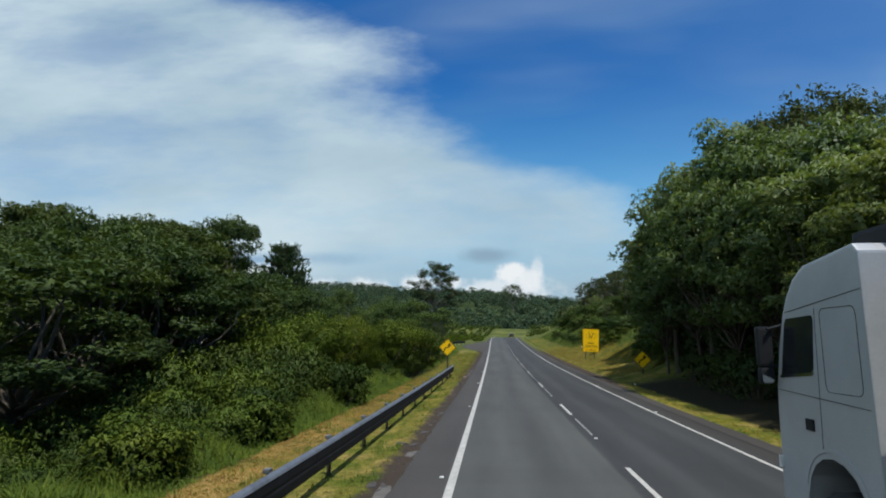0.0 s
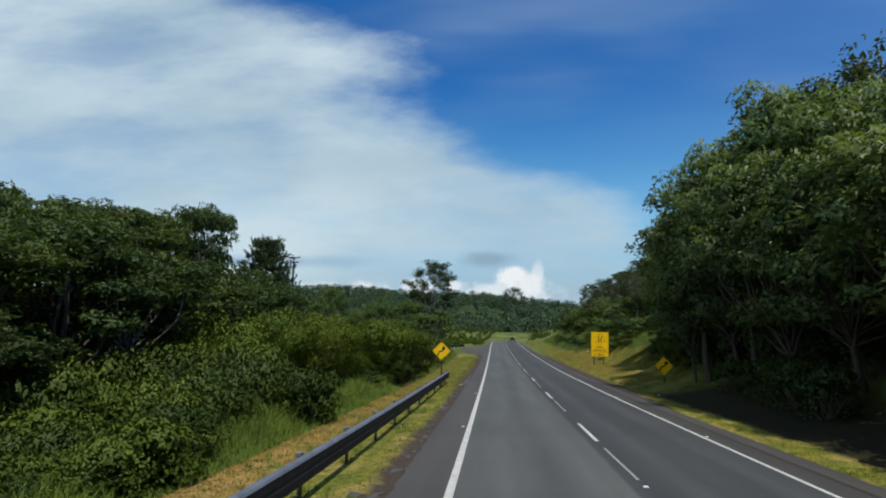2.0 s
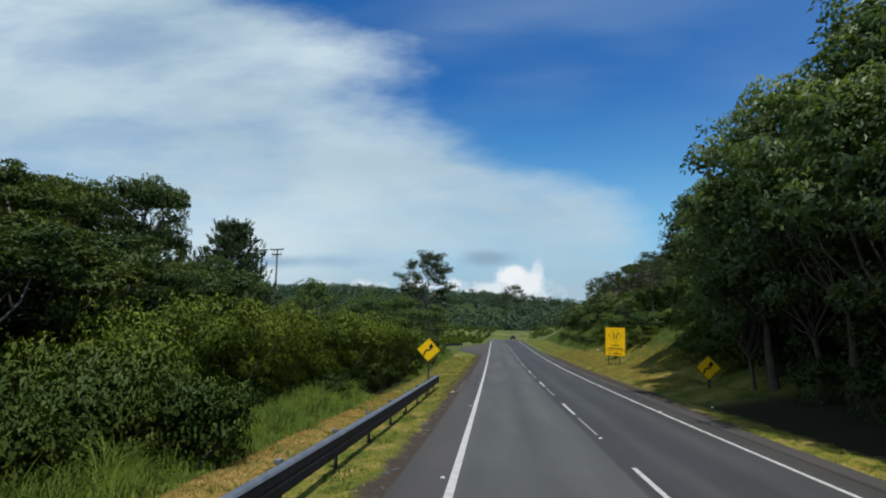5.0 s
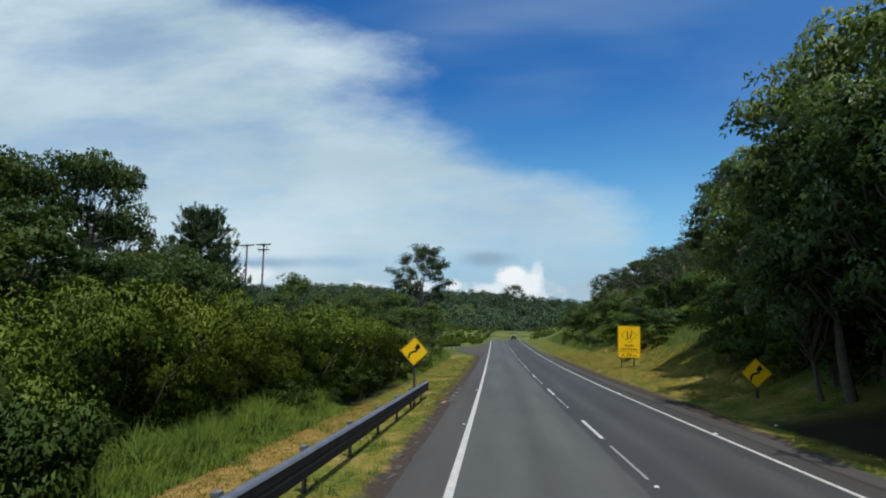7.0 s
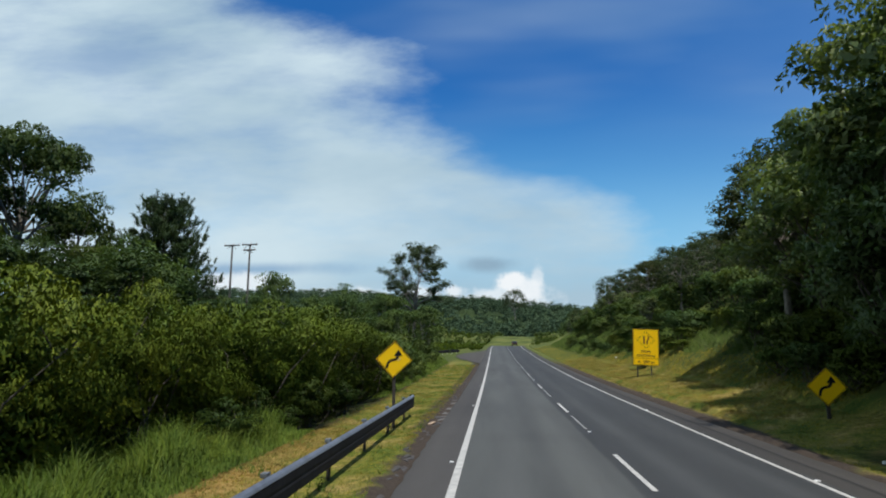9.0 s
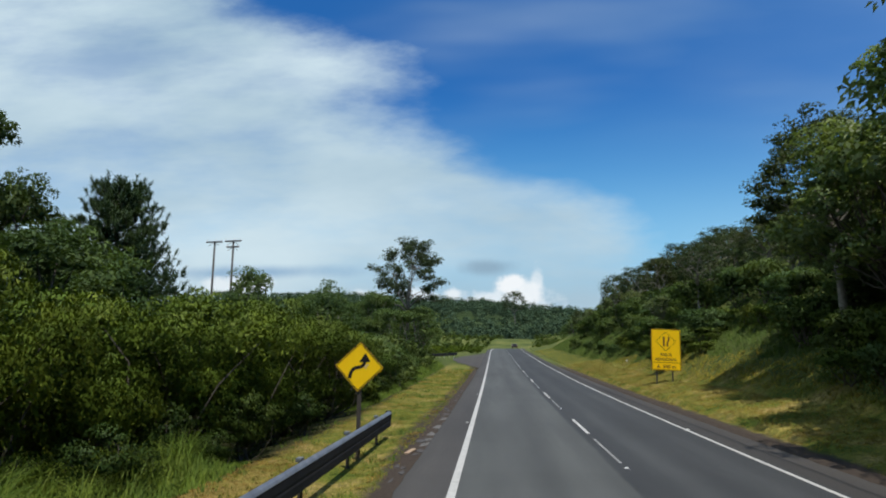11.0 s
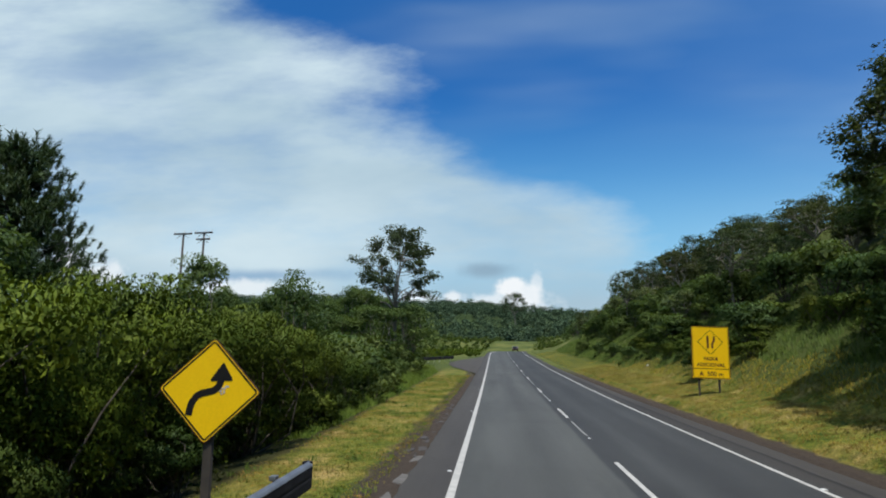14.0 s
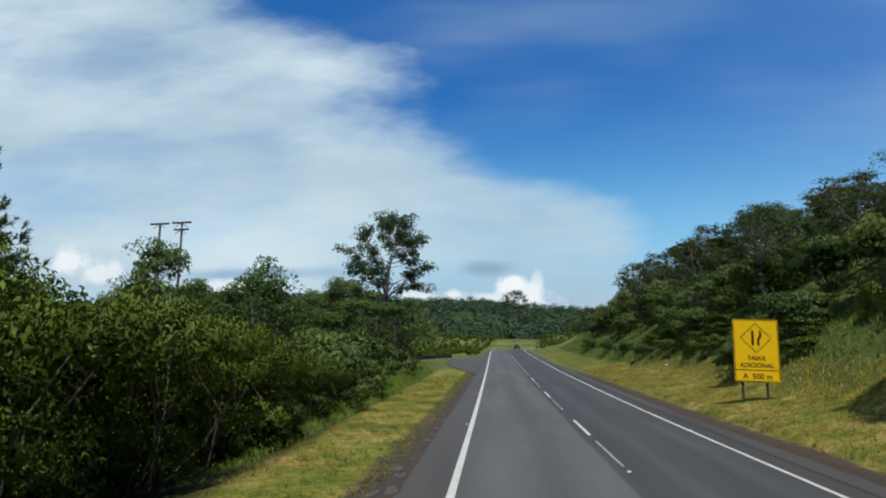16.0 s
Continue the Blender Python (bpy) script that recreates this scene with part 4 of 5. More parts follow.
for y in np.arange(13.0, 62.0, 2.9):
    for x in (14.3, 16.4, 19.0):
        s = R.uniform(0.75, 1.15) * (0.75 if x < 15 else 1.1)
        if x < 18 and y > 49:
            continue
        spots[1].append((x + R.normal() * 0.4, y + R.normal() * 0.6, R.uniform(0, 360), s, s * R.uniform(0.85, 1.2)))
for y in np.arange(13.0, 42.0, 3.7):
    s = R.uniform(0.4, 0.7)
    spots[1].append((12.2 + R.normal() * 0.4, y + R.normal() * 0.8, R.uniform(0, 360), s, s * R.uniform(0.8, 1.3)))
for p, s in zip(thickets, spots):
    set_out(p, s, "thickets below the trees")

# woods
wood_label = "tall dark-leaved broadleaf tree with pale thin trunk in a wood"
woods = [broad_tree(31, 12.0, 3.6, 5.2, 20, 9000, 0.19, WOOD_LEAF, BARK_PALE, wood_label, flat=0.66, blob=0.27),
         broad_tree(32, 12.0, 3.6, 3.4, 24, 7600, 0.22, WOOD_LEAF, BARK_DARK, wood_label, flat=0.72, blob=0.27),
         broad_tree(33, 12.0, 3.9, 7.4, 24, 9600, 0.19, WOOD_LEAF, BARK_PALE, wood_label, flat=0.58, blob=0.27),
         broad_tree(39, 12.0, 3.8, 1.8, 26, 5600, 0.28, MID_LEAF, BARK_PALE, "mid-green round-crowned tree behind the hedge", flat=0.8, blob=0.34),
         broad_tree(40, 12.0, 3.4, 2.8, 22, 4800, 0.27, MID_LEAF, BARK_PALE, "mid-green slender tree with pale trunk behind the hedge", flat=0.72, blob=0.33)]
spots = [[], [], [], [], []]
for x, y, top, k in ((-25.8, 56, 14.6, 2), (-31.5, 54, 14.8, 2), (-38, 48, 14.2, 0), (-35, 56, 14.6, 1), (-29, 47, 13.0, 2), (-27.5, 51, 13.4, 2), (-33, 42, 12.2, 1), (-27, 40, 11.7, 0), (-22, 42, 11.2, 1), (-30, 36, 11.0, 2),
                     (-24, 33, 10.4, 1), (-20, 36, 10.0, 0), (-19, 29, 8.9, 1), (-26, 32, 9.8, 1), (-22, 26, 8.6, 0), (-17, 23, 7.0, 1), (-40, 46, 12.6, 2), (-44, 51, 13.0, 0), (-20, 48, 7.4, 0)):
    spots[k].append(spot(x, y, top * R.uniform(0.98, 1.09), R.uniform(0.9, 1.2), 12.0))
for x, y, top, k in ((-20.0, 55, 7.4, 1), (-36, 62, 15.4, 1), (-43, 58, 15.6, 2), (-22.3, 61, 10.4, 3), (-17.5, 40, 7.6, 1), (-17.5, 52, 7.6, 1), (-48, 58, 15.4, 1), (-15.4, 26.3, 7.5, 1), (-15.8, 30.5, 6.8, 0), (-16.6, 35, 7.2, 1), (-15.5, 21, 6.6, 1), (-13.6, 16.5, 5.4, 1), (-17.0, 27.5, 8.0, 1), (-19.5, 33, 9.0, 1), (-35, 40, 10.6, 0), (-33, 38, 10.4, 1), (-19, 66, 6.6, 1), (-23, 46, 8.5, 2), (-30.5, 66.5, 13.8, 1), (-27.2, 65.2, 10.4, 0), (-33.5, 70, 14.6, 0), (13.0, 44.0, 10.8, 1), (13.3, 38.4, 11.2, 1)):
    spots[k].append(spot(x, y, top * R.uniform(0.98, 1.09), R.uniform(0.9, 1.2), 12.0))
for x, y, top, k in ((-21.2, 81, 10.6, 3), (-24, 84, 8.8, 3), (-14.6, 82, 9.7, 4), (-17.5, 86, 8.8, 4), (-10.5, 90, 7.6, 3), (-13.0, 95, 9.9, 3), (-9.2, 100, 8.4, 1), (-16, 104, 10.0, 1), (-9.5, 109, 9.4, 1), (-20, 97, 9.2, 4), (-26, 95, 10.0, 1), (-30, 104, 11.4, 0), (-14, 114, 11.0, 1), (-22, 116, 11.6, 0), (-30, 122, 12.4, 1), (-38, 106, 11.0, 1), (-12.5, 88, 6.6, 3), (-44, 112, 12.0, 0)):
    spots[3 + k % 2].append(spot(x, y, top, R.uniform(0.62, 0.85), 12.0))
for x in (-13.0, -19.0, -27.0):
    for y in (-42.0, -34.0, -25.0, -17.0, -8.0, 1.0, 10.0):
        spots[1 + int(R.integers(2))].append((x + R.normal(), y + R.normal() - 6.0, R.uniform(0, 360), R.uniform(0.9, 1.2), R.uniform(0.45, 0.8)))
for p, s in zip(woods, spots):
    set_out(p, s, "trees of the roadside wood")
hill_label = "slender dark green tree on a wooded slope"
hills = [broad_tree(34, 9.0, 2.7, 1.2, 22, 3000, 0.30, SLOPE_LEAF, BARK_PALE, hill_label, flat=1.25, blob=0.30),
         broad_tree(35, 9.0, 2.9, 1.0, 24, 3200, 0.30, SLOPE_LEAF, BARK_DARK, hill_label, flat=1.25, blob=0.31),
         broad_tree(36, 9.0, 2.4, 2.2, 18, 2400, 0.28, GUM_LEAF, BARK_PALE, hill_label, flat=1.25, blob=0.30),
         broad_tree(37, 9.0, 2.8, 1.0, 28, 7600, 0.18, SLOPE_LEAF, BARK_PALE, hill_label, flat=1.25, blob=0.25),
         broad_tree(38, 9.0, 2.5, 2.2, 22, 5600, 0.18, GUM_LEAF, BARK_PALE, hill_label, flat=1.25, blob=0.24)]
spots = [[], [], [], [], []]
for y in np.arange(70.0, 196.0, 5.4):
    for x in (18.0, 21.5, 26.0, 31.0, 36.5, 43.0):
        xx, yy = x + R.normal() * 1.2, y + R.normal() * 1.5
        top = 2.9 + 0.5 * xx + 0.03 * (yy - 100)
        if x < 20 or x < 24 and 62 < y < 100 or x > 36 and y < 100:
            continue
        h = max((top - float(land_z(xx, yy))) * R.uniform(0.42, 0.78), 2.6)
        k = int(R.integers(3)) if y > 112 else 3 + int(R.random() < 0.4)
        spots[k].append((xx, yy, R.uniform(0, 360), R.uniform(0.8, 1.15) * min(1.0, max(0.5, h / 6.5)), h / 9.0))
for p, s in zip(hills, spots):
    set_out(p, s, "trees of the wooded slopes")

# the large dark trees over the right verge
dark_label = "large dense dark-green tree with broad leaves overhanging the verge"
darks = [broad_tree(41, 14.0, 5.0, 2.6, 30, 13000, 0.30, SHINY_LEAF, BARK_DARK, dark_label, flat=0.75, blob=0.34, droop=0.6),
         broad_tree(42, 14.0, 4.8, 2.0, 30, 13000, 0.30, SHINY_LEAF, BARK_DARK, dark_label, flat=0.75, blob=0.34, droop=0.6)]
spots = [[], []]
for x, y, top, s, k in ((15.1, 45.6, 16.2, 0.96, 0), (15.8, 37.6, 16.8, 1.0, 1), (15.4, 31.0, 14.0, 0.92, 0), (16.2, 51.0, 14.4, 0.92, 1), (14.4, 47.6, 11.4, 0.66, 1), (14.3, 44.4, 9.5, 0.5, 0), (17.0, 58.0, 13.0, 0.85, 0), (21, 40, 16.0, 1.0, 1), (22, 50, 17.0, 1.0, 0), (21, 33, 15.0, 0.9, 0), (14.6, 25.5, 11.0, 0.86, 1), (14.5, 19.2, 10.4, 0.80, 0), (14.8, 12.5, 10.0, 0.84, 1), (13.7, 46.3, 11.5, 0.5, 1), (12.7, 45.6, 9.4, 0.50, 0), (13.9, 30.0, 10.6, 0.74, 0), (14.0, 22.0, 8.4, 0.6, 1), (13.3, 34.5, 12.6, 0.84, 1), (13.6, 40.8, 12.0, 0.74, 0), (24, 60, 18.5, 0.95, 1), (19.5, 65.5, 13.0, 0.8, 0), (26, 46, 18.0, 1, 1), (26, 80, 15.5, 0.8, 0), (29, 72, 16.4, 0.7, 1)):
    spots[k].append(spot(x, y, top, s, 14.0))
for y in (-44.0, -36.0, -28.0, -20.0, -12.0, -4.0, 4.0):
    spots[0].append((17.0 + R.normal() * 1.2, y, R.uniform(0, 360), R.uniform(0.8, 1.0), R.uniform(0.6, 0.8)))
for p, s in zip(darks, spots):
    set_out(p, s, "dark trees over the right verge")

# open-crowned grey-green trees: the lone tall one and those on the skyline
gum_label = "tall open-crowned grey-green tree with bare forked limbs"
gum = open_tree(51, 17.0, 4.5, 7.0, 0.22, gum_label, 120)
set_out(gum, [spot(-10.2, 100.5, 16.0, 0.88, 16.6, 20), spot(17.0, 62.5, 15.2, 0.8, 17.0, 80)], "open-crowned trees")
skyline = open_tree(52, 17.0, 5.2, 6.6, 0.34, gum_label, 42)
set_out(skyline, [spot(34, 122, 21.8, 0.6, 17.0, 160), spot(29, 127, 20.2, 0.55, 17.0, 240), spot(18.5, 33.5, 16.4, 0.8, 17.0, 50), spot(22, 125.5, 16.4, 0.5, 17.0, 10), spot(12.8, 406, 42.5, 1.5, 17.0, 120), spot(19.5, 43.0, 18.6, 0.62, 17.0, 200), spot(22.5, 46, 20.2, 0.6, 17.0, 90), spot(20.4, 36.5, 17.2, 0.6, 17.0, 15), spot(25, 42, 19.2, 0.7, 17.0, 140), spot(31, 84, 18.0, 0.8, 17.0, 300)] + [spot(x, y, top, size, 17.0) for x, y, top, size in ((24, 100, 15.8, 0.55), (28, 108, 17.6, 0.5), (32, 115, 19.4, 0.6), (22, 112, 15.6, 0.45), (36, 126, 21.8, 0.55), (38, 112, 20.6, 0.6), (30, 98, 17.0, 0.55), (20, 92, 13.6, 0.5), (26, 90, 15.8, 0.55), (20, 132, 16.0, 0.45), (25, 140, 17.5, 0.5))], "open-crowned trees")
def bare_tree(seed, height, label):
    """A dead tree: a pale trunk and bare forked limbs."""
    rng = rng_of(seed)
    tree = new("dead_tree")
    tagged(tree, label, "tree")
    wood = [branch(rng, (0, 0, -0.4), (0.2, 0.1, height * 0.72), 0.16, 0.07, 0.03, 8)]
    for k in range(11):
        z = height * rng.uniform(0.45, 0.74)
        ang = k * 2.4 + rng.random()
        tip = np.array([math.cos(ang), math.sin(ang), 0.0]) * height * rng.uniform(0.08, 0.17) + np.array([0.15, 0, z + height * rng.uniform(0.12, 0.27)])
        wood.append(branch(rng, (0.15, 0.05, z), tip, 0.055, 0.02, 0.1, 5))
        for q in range(3):
            wood.append(branch(rng, tip * 0.7 + np.array([0.15, 0.05, z]) * 0.3, tip + rng.normal(size=3) * height * 0.05, 0.025, 0.012, 0.1, 3))
    v, f = join(wood)
    mesh_object("trunk", v, f, BARK_PALE, tree, True)
    return tree


dead = bare_tree(66, 12.0, "pale leafless dead tree on a wooded slope")
dead.matrix_basis = at_ground(30.8, 110.0, 40, min(1.0, (18.4 - float(land_z(30.8, 110.0))) / 12.0))
slender = open_tree(53, 12.0, 2.3, 8.2, 0.36, "slender pale-trunked tree with a small flat crown on a wooded slope", 36)
set_out(slender, [spot(26.0, 129.0, 18.2, 0.9, 12.0, 30), spot(29.5, 124.0, 18.0, 0.7, 12.0, 150), spot(38.5, 116.0, 21.0, 0.9, 12.0, 260), spot(24.5, 118.0, 14.6, 0.8, 12.0, 70), spot(29.5, 112.0, 17.0, 0.7, 12.0, 200)], "slender trees of the slope")
pine = pine_tree(61, 15.2, 5.0, "dark green pine with upturned needle tufts above the hedge")
pine.matrix_basis = at_ground(-25.0, 68.6)


# far woods on the hills: lumps of leaves, too many to count
def far_woods(name, seed, n, x0, x1, y0, y1, tall, per, size, label, keep=None, mat=None):
    rng = rng_of(seed)
    x, y = scatter(rng, n, x0, x1, y0, y1)
    if keep is not None:
        ok = keep(x, y)
        x, y = x[ok], y[ok]
    out = []
    for a, b, z in zip(x, y, land_z(x, y)):
        h = tall * rng.uniform(0.45, 1.4)
        for q in range(3):
            c = (a + rng.normal() * h * 0.22, b + rng.normal() * h * 0.22, z + h * (0.22 + 0.22 * q))
            r = h * (0.42 - 0.09 * q) * rng.uniform(0.7, 1.3)
            out.append(blob_leaves(rng, c, (r * 1.25, r * 1.25, r * 0.8), per, size, 0.7, 0.2, 0.4, 0.35, 5))
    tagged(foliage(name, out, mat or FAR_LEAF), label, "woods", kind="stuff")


far_woods("far_woods", 71, 2000, -300, 220, 282, 730, 9.0, 76, 0.75, "green wooded hillside beyond the pasture, bluish haze put into its colour")
far_woods("mid_woods_left", 72, 240, -110, -9, 118, 280, 7.5, 80, 0.5, "green woods beyond the side road", lambda x, y: x < -10 - 0.10 * (y - 118), MID_LEAF)
far_woods("mid_woods_right", 73, 240, 14, 110, 150, 290, 5.0, 80, 0.5, "green woods on the slope by the bend", lambda x, y: x > 19.0 + road_shift(y), MID_LEAF)

far_woods("wood_back", 76, 130, -100, -36, 58, 104, 4.6, 90, 0.42, "dark shaded back of the roadside wood", lambda x, y: x < -38 - 0.45 * np.maximum(y - 66, 0), WOOD_LEAF)

beside_road = lambda x, y: np.abs(x - 2.7 - road_shift(y)) > 7.5
far_woods("pasture_scrub", 74, 260, -70, 60, 206, 278, 1.7, 40, 0.34, "low dark green brush on the pasture", beside_road, MID_LEAF)
far_woods("pasture_tussocks", 75, 1300, -60, 50, 150, 274, 0.75, 10, 0.34, "yellow-green grass tussocks on the pasture", lambda x, y: beside_road(x, y) & ((y > 196) | (x < -9)), REED)

far_woods("meadow_growth", 77, 1100, -46, -3.6, 112, 212, 0.9, 14, 0.26, "lush green weeds and tall grass beyond the side road", lambda x, y: ((x < -9.0 - 0.02 * (y - 112)) & ((x < -17.0) | (y > 147))) | (y > 168), REED)

# grasses
tx, ty = scatter(R, 15000, -10.4, -6.6, 9, 48)
blades("tall_grass", tx, ty, (0.34 + 1.05 * sstep(-tx, 6.8, 8.0)) * np.clip(0.80 + 0.45 * wobble(tx, ty, 1.1, 3.0) + 0.25 * wobble(tx, ty, 3.1, 1.0), 0.25, 1.4) * (1 - 0.35 * sstep(-ty, -24, -12)), 0.026, REED, R, 0.42, label="bright green tall grass at the foot of the scrub", per=4)
tx, ty = scatter(R, 5200, -8.6, -6.8, 62, 112)
blades("hedge_grass", tx, ty, 0.30 + 0.75 * sstep(-tx, 6.8, 7.7) * sstep(ty, 62, 72), 0.028, REED, R, 0.35, label="bright green tall grass at the foot of the hedge", per=4)
tx, ty = scatter(R, 16000, -6.3, -2.6, 6, 104)
blades("mown_grass_left", tx, ty, np.full(16000, 0.085), 0.016, TURF, R, 0.6, label="short mown yellow-green verge grass", per=3)
tx, ty = scatter(R, 26000, 7.9, 13.4, 12, 175)
ok = ((tx < 9.3 + 0.35 * wobble(tx, ty, 0.9, 1.0)) | (ty > 44)) & (tx > 7.95 + 1.1 * sstep(ty, 30, 52))
tx, ty = tx[ok], ty[ok]
blades("mown_grass_right", tx, ty, np.full(len(tx), 0.10), 0.018, TURF, R, 0.6, label="short mown yellow-green verge grass", per=3)
tx, ty = scatter(R, 8000, -6.7, -4.6, 8, 48)
blades("cut_straw_left", tx, ty, np.full(8000, 0.07), 0.018, STRAW, R, 1.3, label="dry cut straw lying on the verge", per=3)
tx, ty = scatter(R, 9000, -6.6, -2.7, 44, 104)
ok = wobble(tx, ty, 0.8, 6.0) + 0.6 * wobble(tx, ty, 2.3, 1.0) > 0.05
blades("cut_straw_verge", tx[ok], ty[ok], np.full(int(ok.sum()), 0.075), 0.020, STRAW, R, 1.2, label="dry cut straw lying in patches on the verge", per=3)
tx, ty = scatter(R, 5200, -6.7, -2.55, 8, 104)
ok = wobble(tx, ty, 1.1, 9.0) + 0.7 * wobble(tx, ty, 2.9, 4.0) > 0.35
blades("verge_tufts", tx[ok], ty[ok], 0.10 + 0.16 * R.random(int(ok.sum())), 0.020, REED, R, 0.6, label="green grass tufts standing out of the mown verge", per=5)
tx, ty = scatter(R, 9000, 9.0, 14.5, 50, 110)
blades("cut_straw_right", tx, ty, np.full(9000, 0.12), 0.024, STRAW, R, 1.2, label="dry cut straw lying on the bank", per=3)
tx, ty = scatter(R, 16000, 12.9, 20.0, 50, 170)
dry = (tx - 12.9) / 3.4 + np.maximum(ty - 84, 0) / 26 + 0.35 * wobble(tx, ty, 0.5, 2.0) < 0.75
for ok, mat, word in ((dry, TURF, "dry yellow-green"), (~dry, BANK_GRASS, "tall green")):
    blades("bank_grass", tx[ok], ty[ok], np.where(mat is TURF, 0.10 + 0.20 * R.random(int(ok.sum())), 0.22 + 0.34 * R.random(int(ok.sum()))), 0.034, mat, R, 0.5, label=word + " grass on the roadside bank", per=4)

# ---- guard rail ----
def guard_rail(name, y0, y1, x_of, posts_at, label, beam_mat, cap_mat, post_mat, step_len=4.0, lift=0.0):
    rail = empty(name, Matrix.Identity(4))
    tagged(rail, label, "guard rail")
    face = [(-0.045, 0.29), (0.020, 0.285), (0.045, 0.31), (0.052, 0.46), (0.044, 0.50), (0.052, 0.55), (0.055, 0.698), (0.030, 0.698), (0.030, 0.32), (-0.045, 0.302)]
    cap = [(0.060, 0.700), (0.058, 0.712), (0.034, 0.748), (-0.020, 0.79), (-0.034, 0.78), (0.016, 0.740), (0.036, 0.700)]
    n = int(round((y1 - y0) / step_len))
    for k in range(n):
        a, b = y0 + k * step_len, y0 + (k + 1) * step_len + (0.0 if k == n - 1 else -0.004)
        xa, xb = x_of(a), x_of(b)
        za, zb = float(land_z(xa, a)), float(land_z(xb, b))
        m = Matrix.Translation((xa, a, za + lift)) @ Matrix(((1, (xb - xa) / (b - a), 0, 0), (0, 1, 0, 0), (0, (zb - za) / (b - a), 1, 0), (0, 0, 0, 1)))
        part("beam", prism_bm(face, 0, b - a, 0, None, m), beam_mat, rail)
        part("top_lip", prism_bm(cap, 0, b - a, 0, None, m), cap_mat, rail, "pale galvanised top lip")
    for y in posts_at:
        x = x_of(y) - 0.19
        z = float(land_z(x, y))
        post = part("post", box_bm((0.075, 0.11, 1.26 + lift), (x, y, z + 0.09 + lift / 2), 0.012), post_mat, rail)
        part("post_cap", box_bm((0.12, 0.17, 0.08), (x - 0.03, y, z + lift + 0.735), 0.02), STEEL, post, "pale painted cap")
        part("spacer", box_bm((0.10, 0.12, 0.26), (x + 0.115, y, z + lift + 0.60), 0.008), STEEL_DARK, post)
        part("bolt", cyl_bm(0.018, 0.02, (x_of(y) + 0.028, y, z + lift + 0.58), (0, 90, 0), 10), STEEL, post)
    return rail


# the beam takes the shade-toned steel, the lip above it plain steel
main_rail = guard_rail("guard_rail", -16.0, 52.0, lambda y: -3.60, np.arange(-15.72, 52.0, 3.69), "long steel roadside guard rail with shade-darkened beam and white-capped posts", STEEL_DARK, STEEL, POST_WOOD, 4.0, 0.11)
part("end_piece", cyl_bm(0.10, 0.34, (-3.66, 52.03, float(land_z(-3.6, 52)) + 0.72), (0, 0, 0), 16, None, 0.01), STEEL_DARK, main_rail, "rounded dark end piece")
guard_rail("guard_rail", 127.0, 143.0, lambda y: -11.1 + 0.48 * (y - 134.6), np.arange(128.0, 143.0, 1.6), "distant dark guard rail on white posts by the side road", STEEL_DARK, STEEL_DARK, WHITE, 4.0, 0.12)


# ---- signs ----
def rounded(size_x, size_z, r, seg=5):
    pts = []
    for cx, cz, a0 in ((1, 1, 0), (-1, 1, 90), (-1, -1, 180), (1, -1, 270)):
        for k in range(seg + 1):
            a = radians(a0 + 90 * k / seg)
            pts.append((cx * (size_x / 2 - r) + r * math.cos(a), cz * (size_z / 2 - r) + r * math.sin(a)))
    return pts


def ring_bm(size_x, size_z, r, width, y0, y1, m=None):
    """A rounded border in the plane of a sign face."""
    a, b = rounded(size_x, size_z, r), rounded(size_x - 2 * width, size_z - 2 * width, max(r - width, 0.005))
    bm = bmesh.new()
    rows = [[bm.verts.new((x, y, z)) for x, z in line] for line, y in ((a, y0), (b, y0), (b, y1), (a, y1))]
    n = len(a)
    for p, q in ((0, 1), (1, 2), (2, 3), (3, 0)):
        for i in range(n):
            bm.faces.new((rows[p][i - 1], rows[p][i], rows[q][i], rows[q][i - 1]))
    if m is not None:
        bmesh.ops.transform(bm, matrix=m, verts=bm.verts)
    return bm


def ribbon_bm(points, widths, y0, y1, m=None):
    """A band of changing width along a line in the plane of a sign face."""
    p = np.asarray(points, float)
    t = unit(np.gradient(p, axis=0))
    nrm = np.stack([-t[:, 1], t[:, 0]], -1) * np.asarray(widths)[:, None] / 2
    line = np.concatenate([p + nrm, (p - nrm)[::-1]])
    return prism_bm([tuple(q) for q in line], y0, y1, 0, None, m)


